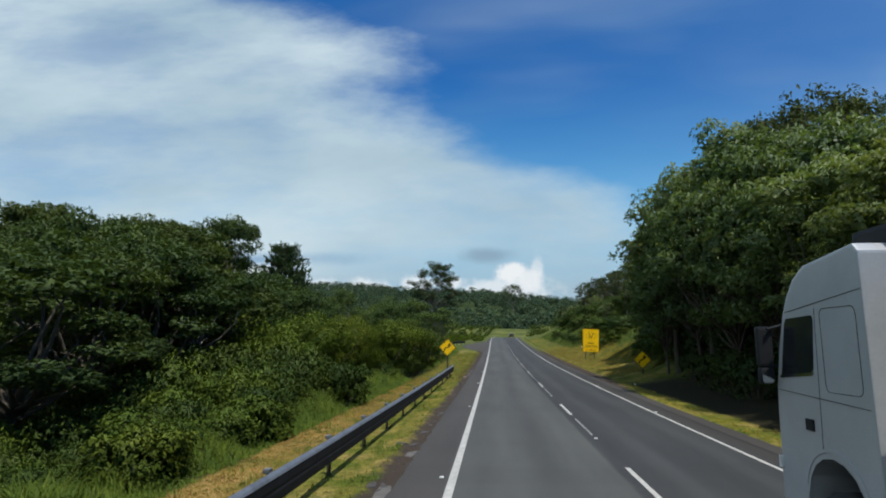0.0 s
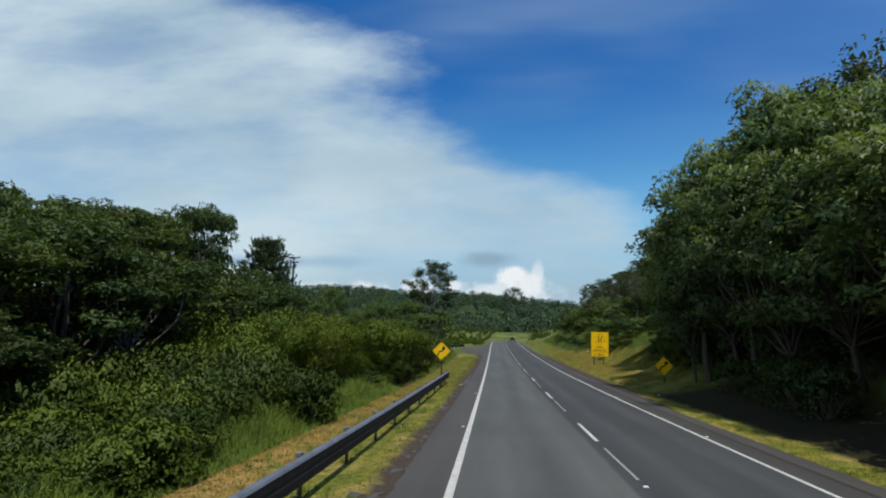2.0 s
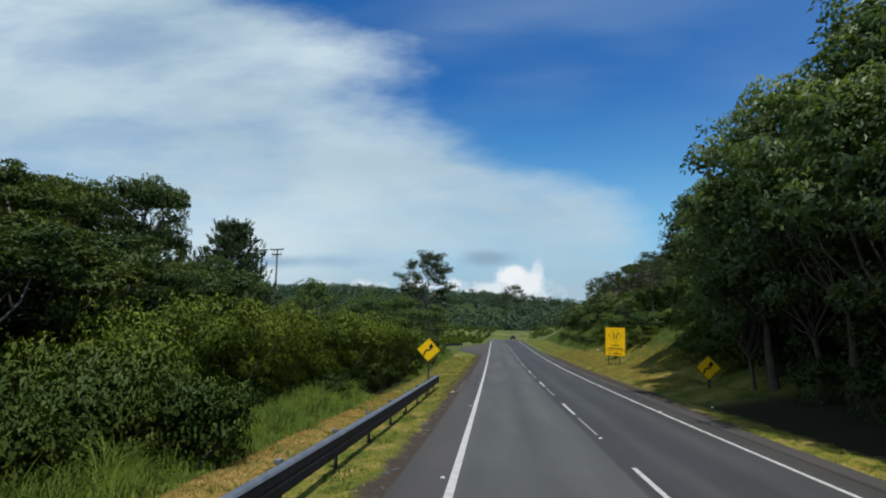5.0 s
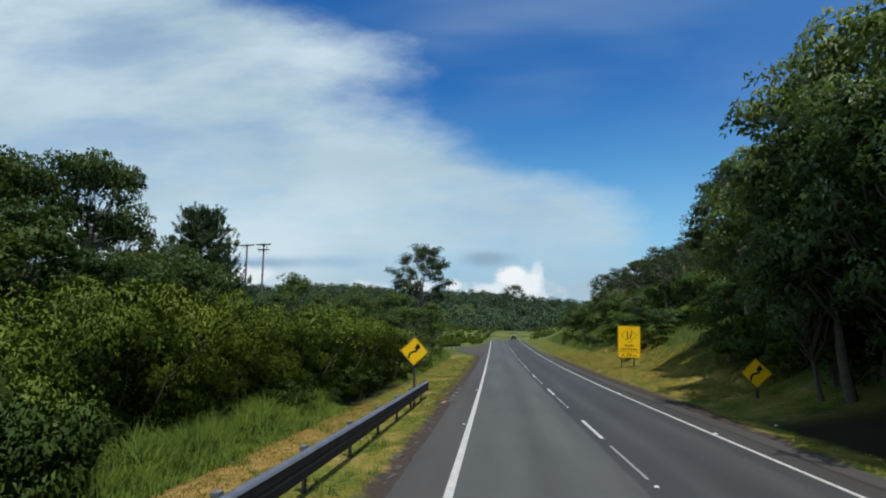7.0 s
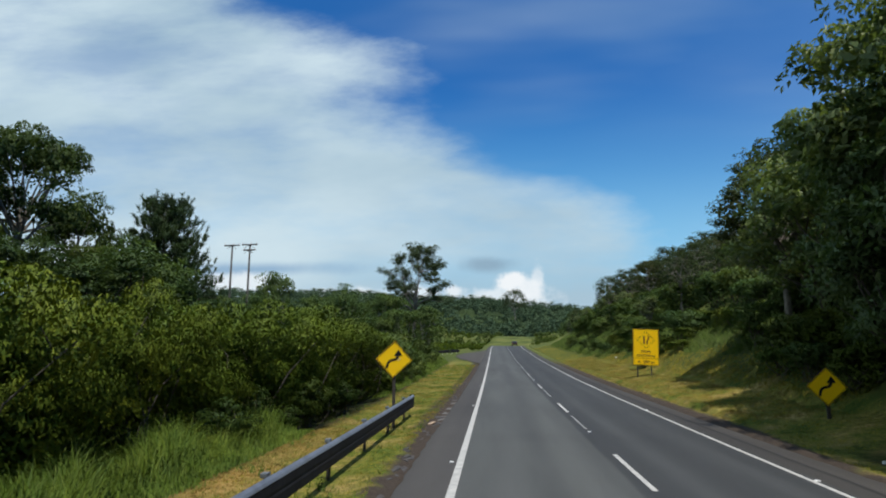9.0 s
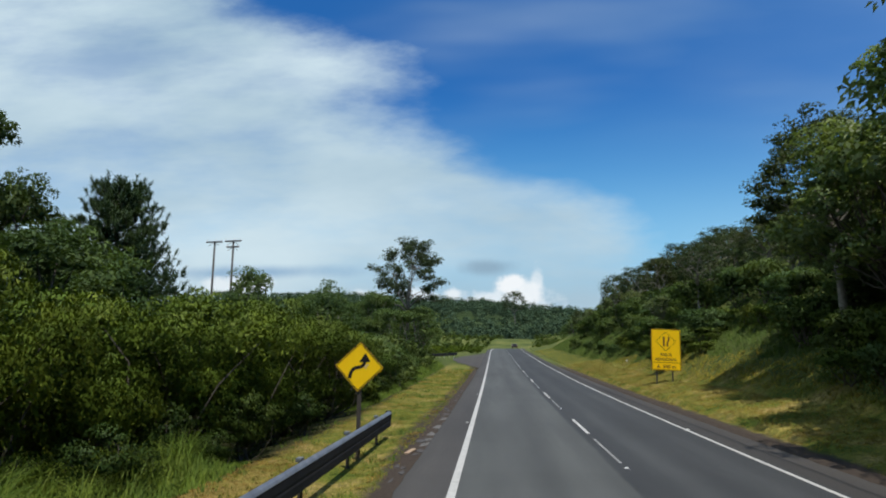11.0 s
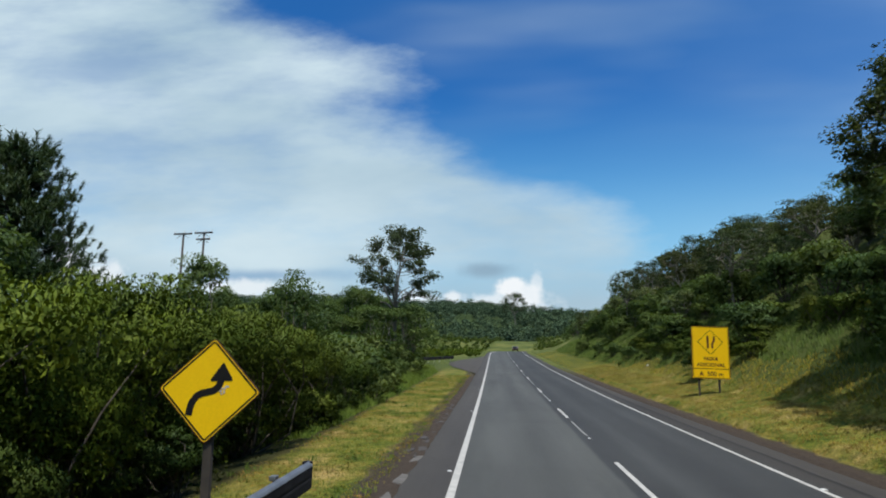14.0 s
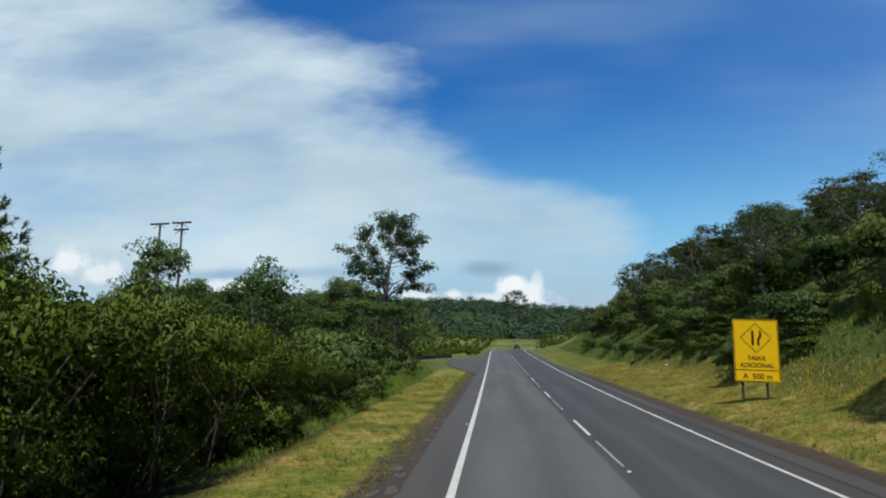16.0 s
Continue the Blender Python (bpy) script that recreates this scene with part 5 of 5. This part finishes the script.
def curve_sign(label, m, roll, post_h, post_mat, footing=True):
    """A yellow diamond with a bent arrow on one post; its face looks towards -y."""
    sign = empty("warning_sign", m)
    tagged(sign, label, "road sign", "yellow curve signs")
    post = part("post", box_bm((0.11, 0.09, post_h + 0.5), (0, 0.07, post_h / 2 - 0.25), 0.012), post_mat, sign)
    if footing:
        part("footing", box_bm((0.36, 0.34, 0.22), (0, 0.07, 0.04), 0.03), CONCRETE, post)
    centre = pose(0, 0, post_h + 0.02, 0, roll, 0)
    tilt = centre @ pose(0, 0, 0, 0, 45, 0)
    side = 0.955
    plate = part("plate", prism_bm(rounded(side, side, 0.05), -0.006, 0.006, 0, None, tilt), YELLOW, sign)
    part("border", ring_bm(side - 0.035, side - 0.035, 0.042, 0.020, -0.0095, -0.0062, tilt), BLACK, plate, "thin black border line")
    part("rim", ring_bm(side + 0.016, side + 0.016, 0.055, 0.010, -0.008, 0.008, tilt), BROWN, plate, "dark plate edge")
    bends = ((-0.244, -0.33), (-0.236, -0.24), (-0.212, -0.15), (-0.165, -0.08), (-0.10, -0.042), (-0.02, -0.022), (0.055, 0.0), (0.105, 0.045), (0.132, 0.10), (0.142, 0.16))
    part("arrow_shaft", ribbon_bm(bends, [0.092] * len(bends), -0.0095, -0.0063, centre), BLACK, plate)
    head = [(0.002, 0.118), (0.292, 0.138), (0.288, 0.165), (0.158, 0.360), (0.138, 0.360), (0.0, 0.145)]
    part("arrow_head", prism_bm(head, -0.0097, -0.0062, 0, None, centre), BLACK, plate)
    part("bracket", box_bm((0.30, 0.03, 0.05), (0, 0.022, post_h - 0.2), 0.005), STEEL_DARK, sign)
    return sign


zs = float(land_z(-3.88, 48.15))
left_sign = curve_sign("yellow diamond bend-warning sign with black arrow and scuffed face", pose(-3.79, 48.1, zs, 0, 0, 3), 3.0, 2.52 - zs, POST_WOOD, False)
for dx, dz, sx, sz, tn in ((0.150, 0.000, 0.045, 0.018, 30), (0.205, 0.030, 0.05, 0.016, 10), (0.120, -0.03, 0.03, 0.03, 50), (0.165, -0.045, 0.02, 0.035, 15), (0.18, 0.012, 0.03, 0.02, 70), (0.132, -0.065, 0.025, 0.02, 5)):
    part("scuff", box_bm((sx, 0.0018, sz), (dx + 0.03, -0.0102, 2.56 - zs + dz), 0, (0, tn, 0)), CONCRETE, left_sign, "bare metal scuff on the arrow")
zs = float(land_z(11.55, 48.6))
curve_sign("yellow diamond bend-warning sign under trees", pose(11.55, 48.6, zs, 0, 0, -3), 2.0, 1.55 - zs + 0.02, POST_WOOD, False)


def lettering(word, size, at, parent, mat):
    cu = bpy.data.curves.new("lettering", "FONT")
    cu.body, cu.size, cu.align_x, cu.extrude, cu.offset = word, size, "CENTER", 0.0015, 0.006
    cu.materials.append(mat)
    ob = new("lettering", cu)
    ob.parent = parent
    ob.matrix_basis = pose(*at, 90, 0, 0)
    return ob


def info_sign():
    x, y = 11.52, 74.1
    z = float(land_z(x, y))
    sign = empty("lane_information_sign", pose(x, y, z, 0, 2.4, -2))
    tagged(sign, "tall yellow sign announcing an extra lane on two posts", "road sign")
    w, top, low = 1.92, 4.62 - z, 1.84 - z
    h = top - low
    mid = (top + low) / 2
    plate = part("plate", prism_bm(rounded(w, h, 0.06), -0.012, 0.012, 0, None, pose(0, 0, mid)), YELLOW, sign)
    part("border", ring_bm(w - 0.06, h - 0.06, 0.05, 0.022, -0.0165, -0.0125, pose(0, 0, mid)), BLACK, plate, "thin black border line")
    part("rim", ring_bm(w + 0.03, h + 0.03, 0.07, 0.02, -0.015, 0.015, pose(0, 0, mid)), BROWN, plate, "dark red plate edge")
    part("divider", box_bm((w - 0.07, 0.004, 0.03), (0, -0.0150, low + 0.52)), BLACK, plate)
    dz = top - 0.84
    part("diamond_outline", ring_bm(0.95, 0.95, 0.06, 0.026, -0.0165, -0.0125, pose(0, 0, dz, 0, 45, 0)), BLACK, plate)
    part("lane_bar", box_bm((0.11, 0.004, 0.66), (-0.13, -0.0150, dz)), BROWN, plate, "dark straight lane bar")
    bend = [(0.10, -0.33), (0.10, -0.10), (0.12, -0.04), (0.19, 0.06), (0.20, 0.12), (0.20, 0.33)]
    part("lane_bar", ribbon_bm(bend, [0.10] * 6, -0.0165, -0.0130, pose(0, 0, dz)), BROWN, plate, "dark bent lane bar")
    lettering("FAIXA", 0.27, (0, -0.0150, low + 0.96), plate, BROWN)
    lettering("ADICIONAL", 0.27, (0, -0.0150, low + 0.64), plate, BROWN)
    lettering("A  500 m", 0.33, (0, -0.0150, low + 0.14), plate, BROWN)
    for px in (-0.62, 0.42):
        post = part("post", box_bm((0.09, 0.09, top + 0.4), (px, 0.075, top / 2 - 0.25), 0.008), POST_WOOD, sign)
    for bz in (low + 0.35, top - 0.35):
        part("brace", box_bm((w * 0.9, 0.018, 0.06), (0, 0.021, bz), 0.004), STEEL_DARK, sign)
    return sign


info_sign()


# ---- power pole ----
def power_poles():
    x0, y0, x1, y1, top = -40.35, 113.3, -37.45, 113.1, 19.4
    z = min(float(land_z(x0, y0)), float(land_z(x1, y1)))
    thing = empty("power_pole", pose(x0, y0, z))
    tagged(thing, "grey wooden twin power pole with crossarms", "power pole")
    h = top - z
    dx, dy = x1 - x0, y1 - y0
    for px, py in ((0, 0), (dx, dy)):
        part("pole", cyl_bm(0.20, h + 0.6, (px, py, h / 2 - 0.3), (0, 0, 0), 14, 0.13), POLE_WOOD, thing, smooth=True)
    for px, py, up, wide in ((0, 0, -0.15, 2.5), (dx, dy, -0.10, 2.5), (dx, dy, -0.95, 1.9)):
        arm = part("crossarm", box_bm((wide, 0.16, 0.20), (px, py - 0.14, h + up), 0.01, (0, 0, -4)), POLE_WOOD, thing)
        for t in (-0.46, 0.1, 0.46):
            part("insulator", cyl_bm(0.07, 0.28, (px + wide * t, py - 0.14 - 0.07 * wide * t, h + up + 0.22), (0, 0, 0), 10, 0.05), WHITE, arm)
        for t in (-1, 1):
            part("arm_brace", box_bm((0.9, 0.04, 0.05), (px + t * 0.40, py - 0.16, h + up - 0.30), 0, (0, t * 32, -4)), STEEL_DARK, arm)


power_poles()


# ---- lorry standing in the right lane ----
def wheel(parent, x, y, z, r, w, side):
    tyre_bm = cyl_bm(r, w, (x, y, z), (0, 90, 0), 32, None, 0.04)
    wh = part("wheel", tyre_bm, RUBBER, parent, "black tyre on a steel rim", True)
    part("rim", cyl_bm(r * 0.56, 0.06, (x + side * (w / 2 - 0.01), y, z), (0, 90, 0), 24, None, 0.012), STEEL, wh, "silver rim")
    part("hub", cyl_bm(r * 0.22, 0.09, (x + side * (w / 2 + 0.03), y, z), (0, 90, 0), 16, None, 0.012), STEEL_DARK, wh)


def lorry():
    x, y = 4.15, 9.4
    z = float(road_z(y))
    t = empty("lorry", pose(x, y, z))
    tagged(t, "silver high-roof lorry cab with plain box body on the asphalt", "lorry")
    # cab: its side outline in y and z pushed across the width
    side = [(-0.02, 0.62), (0.0, 1.0), (-0.02, 1.80), (-0.06, 2.20), (-0.20, 2.72), (-0.36, 3.18), (-0.50, 3.42), (-0.74, 3.68), (-1.05, 3.84), (-2.20, 3.96), (-2.30, 3.86), (-2.32, 1.05), (-2.05, 1.0)]
    for k in range(9):
        a = radians(0 + 180 * k / 8)
        side.append((-1.36 - 0.66 * math.cos(math.pi - a) * -1, 0.86 + 0.56 * math.sin(a)))
    side.append((-0.62, 0.62))
    turn = Matrix(((0, 1, 0, 0), (1, 0, 0, 0), (0, 0, 1, 0), (0, 0, 0, 1)))
    part("cab", prism_bm(side, 0.0, 2.46, 0.035, None, turn), TRUCK_PAINT, t, "silver painted cab")
    glass = [(-0.22, 2.36), (-0.42, 3.08), (-0.48, 3.15), (-1.16, 3.17), (-1.20, 3.12), (-1.10, 2.46), (-1.04, 2.42)]
    win = part("door_window", prism_bm(glass, -0.008, 0.02, 0, None, turn), GLASS, t, "dark tinted door window")
    gl = [(-0.17, 2.335), (-0.22, 2.36), (-1.04, 2.42), (-1.10, 2.46), (-1.12, 2.42), (-1.06, 2.385), (-0.20, 2.312)]
    part("sill_trim", prism_bm(gl, -0.014, 0.01, 0, None, turn), CHROME, win, "bright sill trim")
    part("door_seam", prism_bm([(-1.241, 3.25), (-1.248, 3.25), (-1.158, 1.42), (-1.151, 1.42)], -0.004, 0.01, 0, None, turn), TRUCK_DARK, t)
    part("belt_line", prism_bm([(-0.10, 2.14), (-2.25, 2.06), (-2.25, 2.066), (-0.10, 2.147)], -0.006, 0.01, 0, None, turn), TRUCK_DARK, t)
    part("roof_seam", prism_bm([(-0.46, 3.235), (-2.28, 3.42), (-2.28, 3.428), (-0.46, 3.245)], -0.005, 0.01, 0, None, turn), TRUCK_DARK, t)
    part("door_handle", box_bm((0.03, 0.20, 0.15), (-0.008, -0.90, 1.74), 0.012), TRUCK_DARK, t, "black door handle")
    part("sleeper_panel", ring_bm(0.78, 1.05, 0.10, 0.007, -0.004, 0.012, turn @ pose(-1.75, 0, 2.72)), TRUCK_DARK, t, "dark panel seam")
    part("arch_lip", ribbon_bm([(-1.36 + 0.70 * math.cos(a), 0.86 + 0.62 * math.sin(a)) for a in np.linspace(0.15, 2.95, 18)], [0.05] * 18, -0.012, 0.03, turn), TRUCK_PAINT, t)
    part("bumper", box_bm((2.44, 0.34, 0.62), (1.23, -0.10, 0.72), 0.06), TRUCK_PAINT, t)
    part("headlamp", box_bm((0.42, 0.10, 0.26), (0.30, 0.05, 1.04), 0.03), GLASS, t)
    part("headlamp", box_bm((0.42, 0.10, 0.26), (2.16, 0.05, 1.04), 0.03), GLASS, t)
    part("corner_lamp", box_bm((0.05, 0.06, 0.16), (-0.02, -0.02, 1.12), 0.012), WHITE, t, "white corner lamp")
    screen = [(0.004, 1.96), (-0.035, 2.22), (-0.17, 2.72), (-0.31, 3.12), (-0.35, 3.11), (-0.21, 2.70), (-0.08, 2.19), (-0.03, 1.95)]
    part("windscreen", prism_bm(screen, 0.16, 2.30, 0, None, turn), GLASS, t, "dark curved windscreen")
    part("sun_visor", prism_bm([(-0.20, 3.16), (-0.30, 3.30), (-0.46, 3.30), (-0.40, 3.20)], 0.1, 2.36, 0.01, None, turn), TRUCK_DARK, t, "dark sun visor")
    part("roof_deflector", box_bm((1.7, 0.80, 0.34), (1.23, -1.95, 4.02), 0.06), TRUCK_DARK, t, "dark roof unit")
    mir = part("mirror", box_bm((0.21, 0.13, 0.58), (-0.17, -0.10, 2.76), 0.05), TRUCK_DARK, t, "black mirror housing")
    part("wide_mirror", box_bm((0.20, 0.13, 0.24), (-0.17, -0.10, 2.34), 0.05), TRUCK_DARK, mir)
    part("mirror_glass", prism_bm([(-0.25, 2.36), (-0.25, 2.25), (-0.22, 2.235), (-0.11, 2.24), (-0.09, 2.28)], -0.172, -0.160), CHROME, mir, "bright mirror glass")
    part("mirror_arm", cyl_bm(0.02, 0.30, (-0.03, -0.16, 3.04), (0, 78, 24), 10), TRUCK_DARK, mir)
    part("mirror_arm", cyl_bm(0.02, 0.24, (-0.04, -0.12, 2.47), (0, 90, 12), 10), TRUCK_DARK, mir)
    part("step", box_bm((0.30, 0.55, 0.05), (0.17, -0.42, 0.48), 0.01), TRUCK_DARK, t)
    part("chassis", box_bm((0.9, 10.2, 0.26), (1.23, -6.2, 0.88), 0.02), TRUCK_DARK, t)
    part("box_body", box_bm((2.50, 8.2, 2.75), (1.24, -7.1, 2.45), 0.03), TRUCK_PAINT, t, "plain silver box body")
    part("fuel_tank", box_bm((0.55, 1.3, 0.6), (0.32, -4.0, 0.75), 0.12), STEEL, t)
    for yy in (-1.36, -7.6, -8.9):
        for sx in (-1, 1):
            wheel(t, 1.23 + sx * 1.04, yy, 0.50, 0.50, 0.32, sx)


lorry()


# ---- small car near the crest ----
def small_car():
    y = 216.0
    x = 4.5 + float(road_shift(y))
    t = empty("car", pose(x, y, float(road_z(y)) + 0.0, 1.9, 0, 0))
    tagged(t, "small dark car far up the road near the crest", "car")
    turn = Matrix(((0, 1, 0, 0), (1, 0, 0, 0), (0, 0, 1, 0), (0, 0, 0, 1)))
    body = [(-2.0, 0.35), (-2.05, 0.85), (-1.9, 0.95), (-1.5, 1.42), (0.2, 1.45), (0.9, 0.98), (1.9, 0.82), (2.0, 0.40)]
    part("body", prism_bm(body, -0.82, 0.82, 0.05, None, turn), CAR_PAINT, t)
    part("rear_window", prism_bm([(-1.95, 0.98), (-1.57, 1.38), (-1.60, 1.40), (-1.98, 1.0)], -0.62, 0.62, 0, None, turn), GLASS, t)
    for sx in (-0.66, 0.66):
        part("tail_lamp", box_bm((0.22, 0.05, 0.16), (sx, -2.05, 0.80), 0.01), RED_LAMP, t)
        for yy in (-1.25, 1.3):
            part("wheel", cyl_bm(0.32, 0.2, (sx * 1.12, yy, 0.32), (0, 90, 0), 18, None, 0.03), RUBBER, t)


small_car()


# ---- small things along the road ----
def stud(x, y, k):
    z = float(road_z(y)) + 0.003
    b = prism_bm([(-0.05, 0.0), (0.05, 0.0), (0.032, 0.022), (-0.032, 0.022)], -0.055, 0.055, 0.003)
    ob = part("road_stud", b, WHITE, None)
    ob.matrix_basis = pose(x + float(road_shift(y)), y, z)
    tagged(ob, "small white reflective stud on the asphalt", "road stud", "road studs")


for k in range(-1, 12):
    stud(-1.16, 13.1 + 14.0 * k, k), stud(6.52, 11.6 + 14.0 * k, k), stud(2.96, 4.6 + 14.0 * k, k)

plank = part("plank", box_bm((0.13, 0.85, 0.04), (0, 0, 0.02), 0.006), worn("sawn_timber", (0.42, 0.30, 0.20), (0.28, 0.19, 0.12), 0.85, 0, 4, 30, 0.3), None)
plank.matrix_basis = pose(-2.50, 49.1, float(ground_zf(-2.5, 49.1)) + 0.01, 0, 0, -7)
tagged(plank, "short sawn timber board lying at the asphalt edge", "board")


def chunk(x, y, s, k):
    rng = rng_of(900 + k)
    bm = bmesh.new()
    a = np.sort(rng.random(7)) * 2 * np.pi
    line = [(math.cos(q) * s * rng.uniform(0.6, 1.1) * 0.55, math.sin(q) * s * rng.uniform(0.8, 1.5)) for q in a]
    lo = [bm.verts.new((u, v, -0.05)) for u, v in line]
    hi = [bm.verts.new((u * 0.9, v * 0.9, 0.012 + 0.006 * rng.normal())) for u, v in line]
    bm.faces.new(lo[::-1]), bm.faces.new(hi)
    for i in range(7):
        bm.faces.new((lo[i - 1], lo[i], hi[i], hi[i - 1]))
    ob = part("asphalt_chunk", bm, BROKEN, None)
    ob.matrix_basis = pose(x, y, float(ground_zf(x, y)), 0, 0, rng.uniform(-20, 20))
    return tagged(ob, "broken grey slab of old asphalt at the road edge", "rubble", "broken asphalt edge")


for k in range(90):
    y = R.uniform(7, 80)
    chunk(-2.30 - abs(R.normal()) * 0.14, y, R.uniform(0.12, 0.42), k)

SLAB_GREY = worn("pale_broken_asphalt", (0.125, 0.118, 0.110), (0.070, 0.064, 0.058), 0.9, 0, 3, 40, 0.6)
for k, (y, off, size) in enumerate(((50.6, 0.10, 0.55), (51.9, 0.02, 0.40), (53.0, 0.14, 0.75), (54.9, 0.05, 0.62), (57.6, 0.10, 0.8), (61.0, 0.06, 0.6), (12.0, 0.08, 0.7), (16.5, 0.05, 0.55))):
    ob = chunk(-2.26 - off, y, size, 200 + k)
    ob.data.materials[0] = SLAB_GREY

for x, y, s in ((9.46, 42.3, 0.10), (13.5, 95.5, 0.18)):
    bm = box_bm((s, s * 0.7, s * 0.8), (0, 0, s * 0.4), s * 0.22)
    ob = part("litter", bm, WHITE, None)
    ob.matrix_basis = pose(x, y, float(land_z(x, y)), 0, 0, 30)
    tagged(ob, "crumpled white litter on the grass verge", "litter", "verge litter")
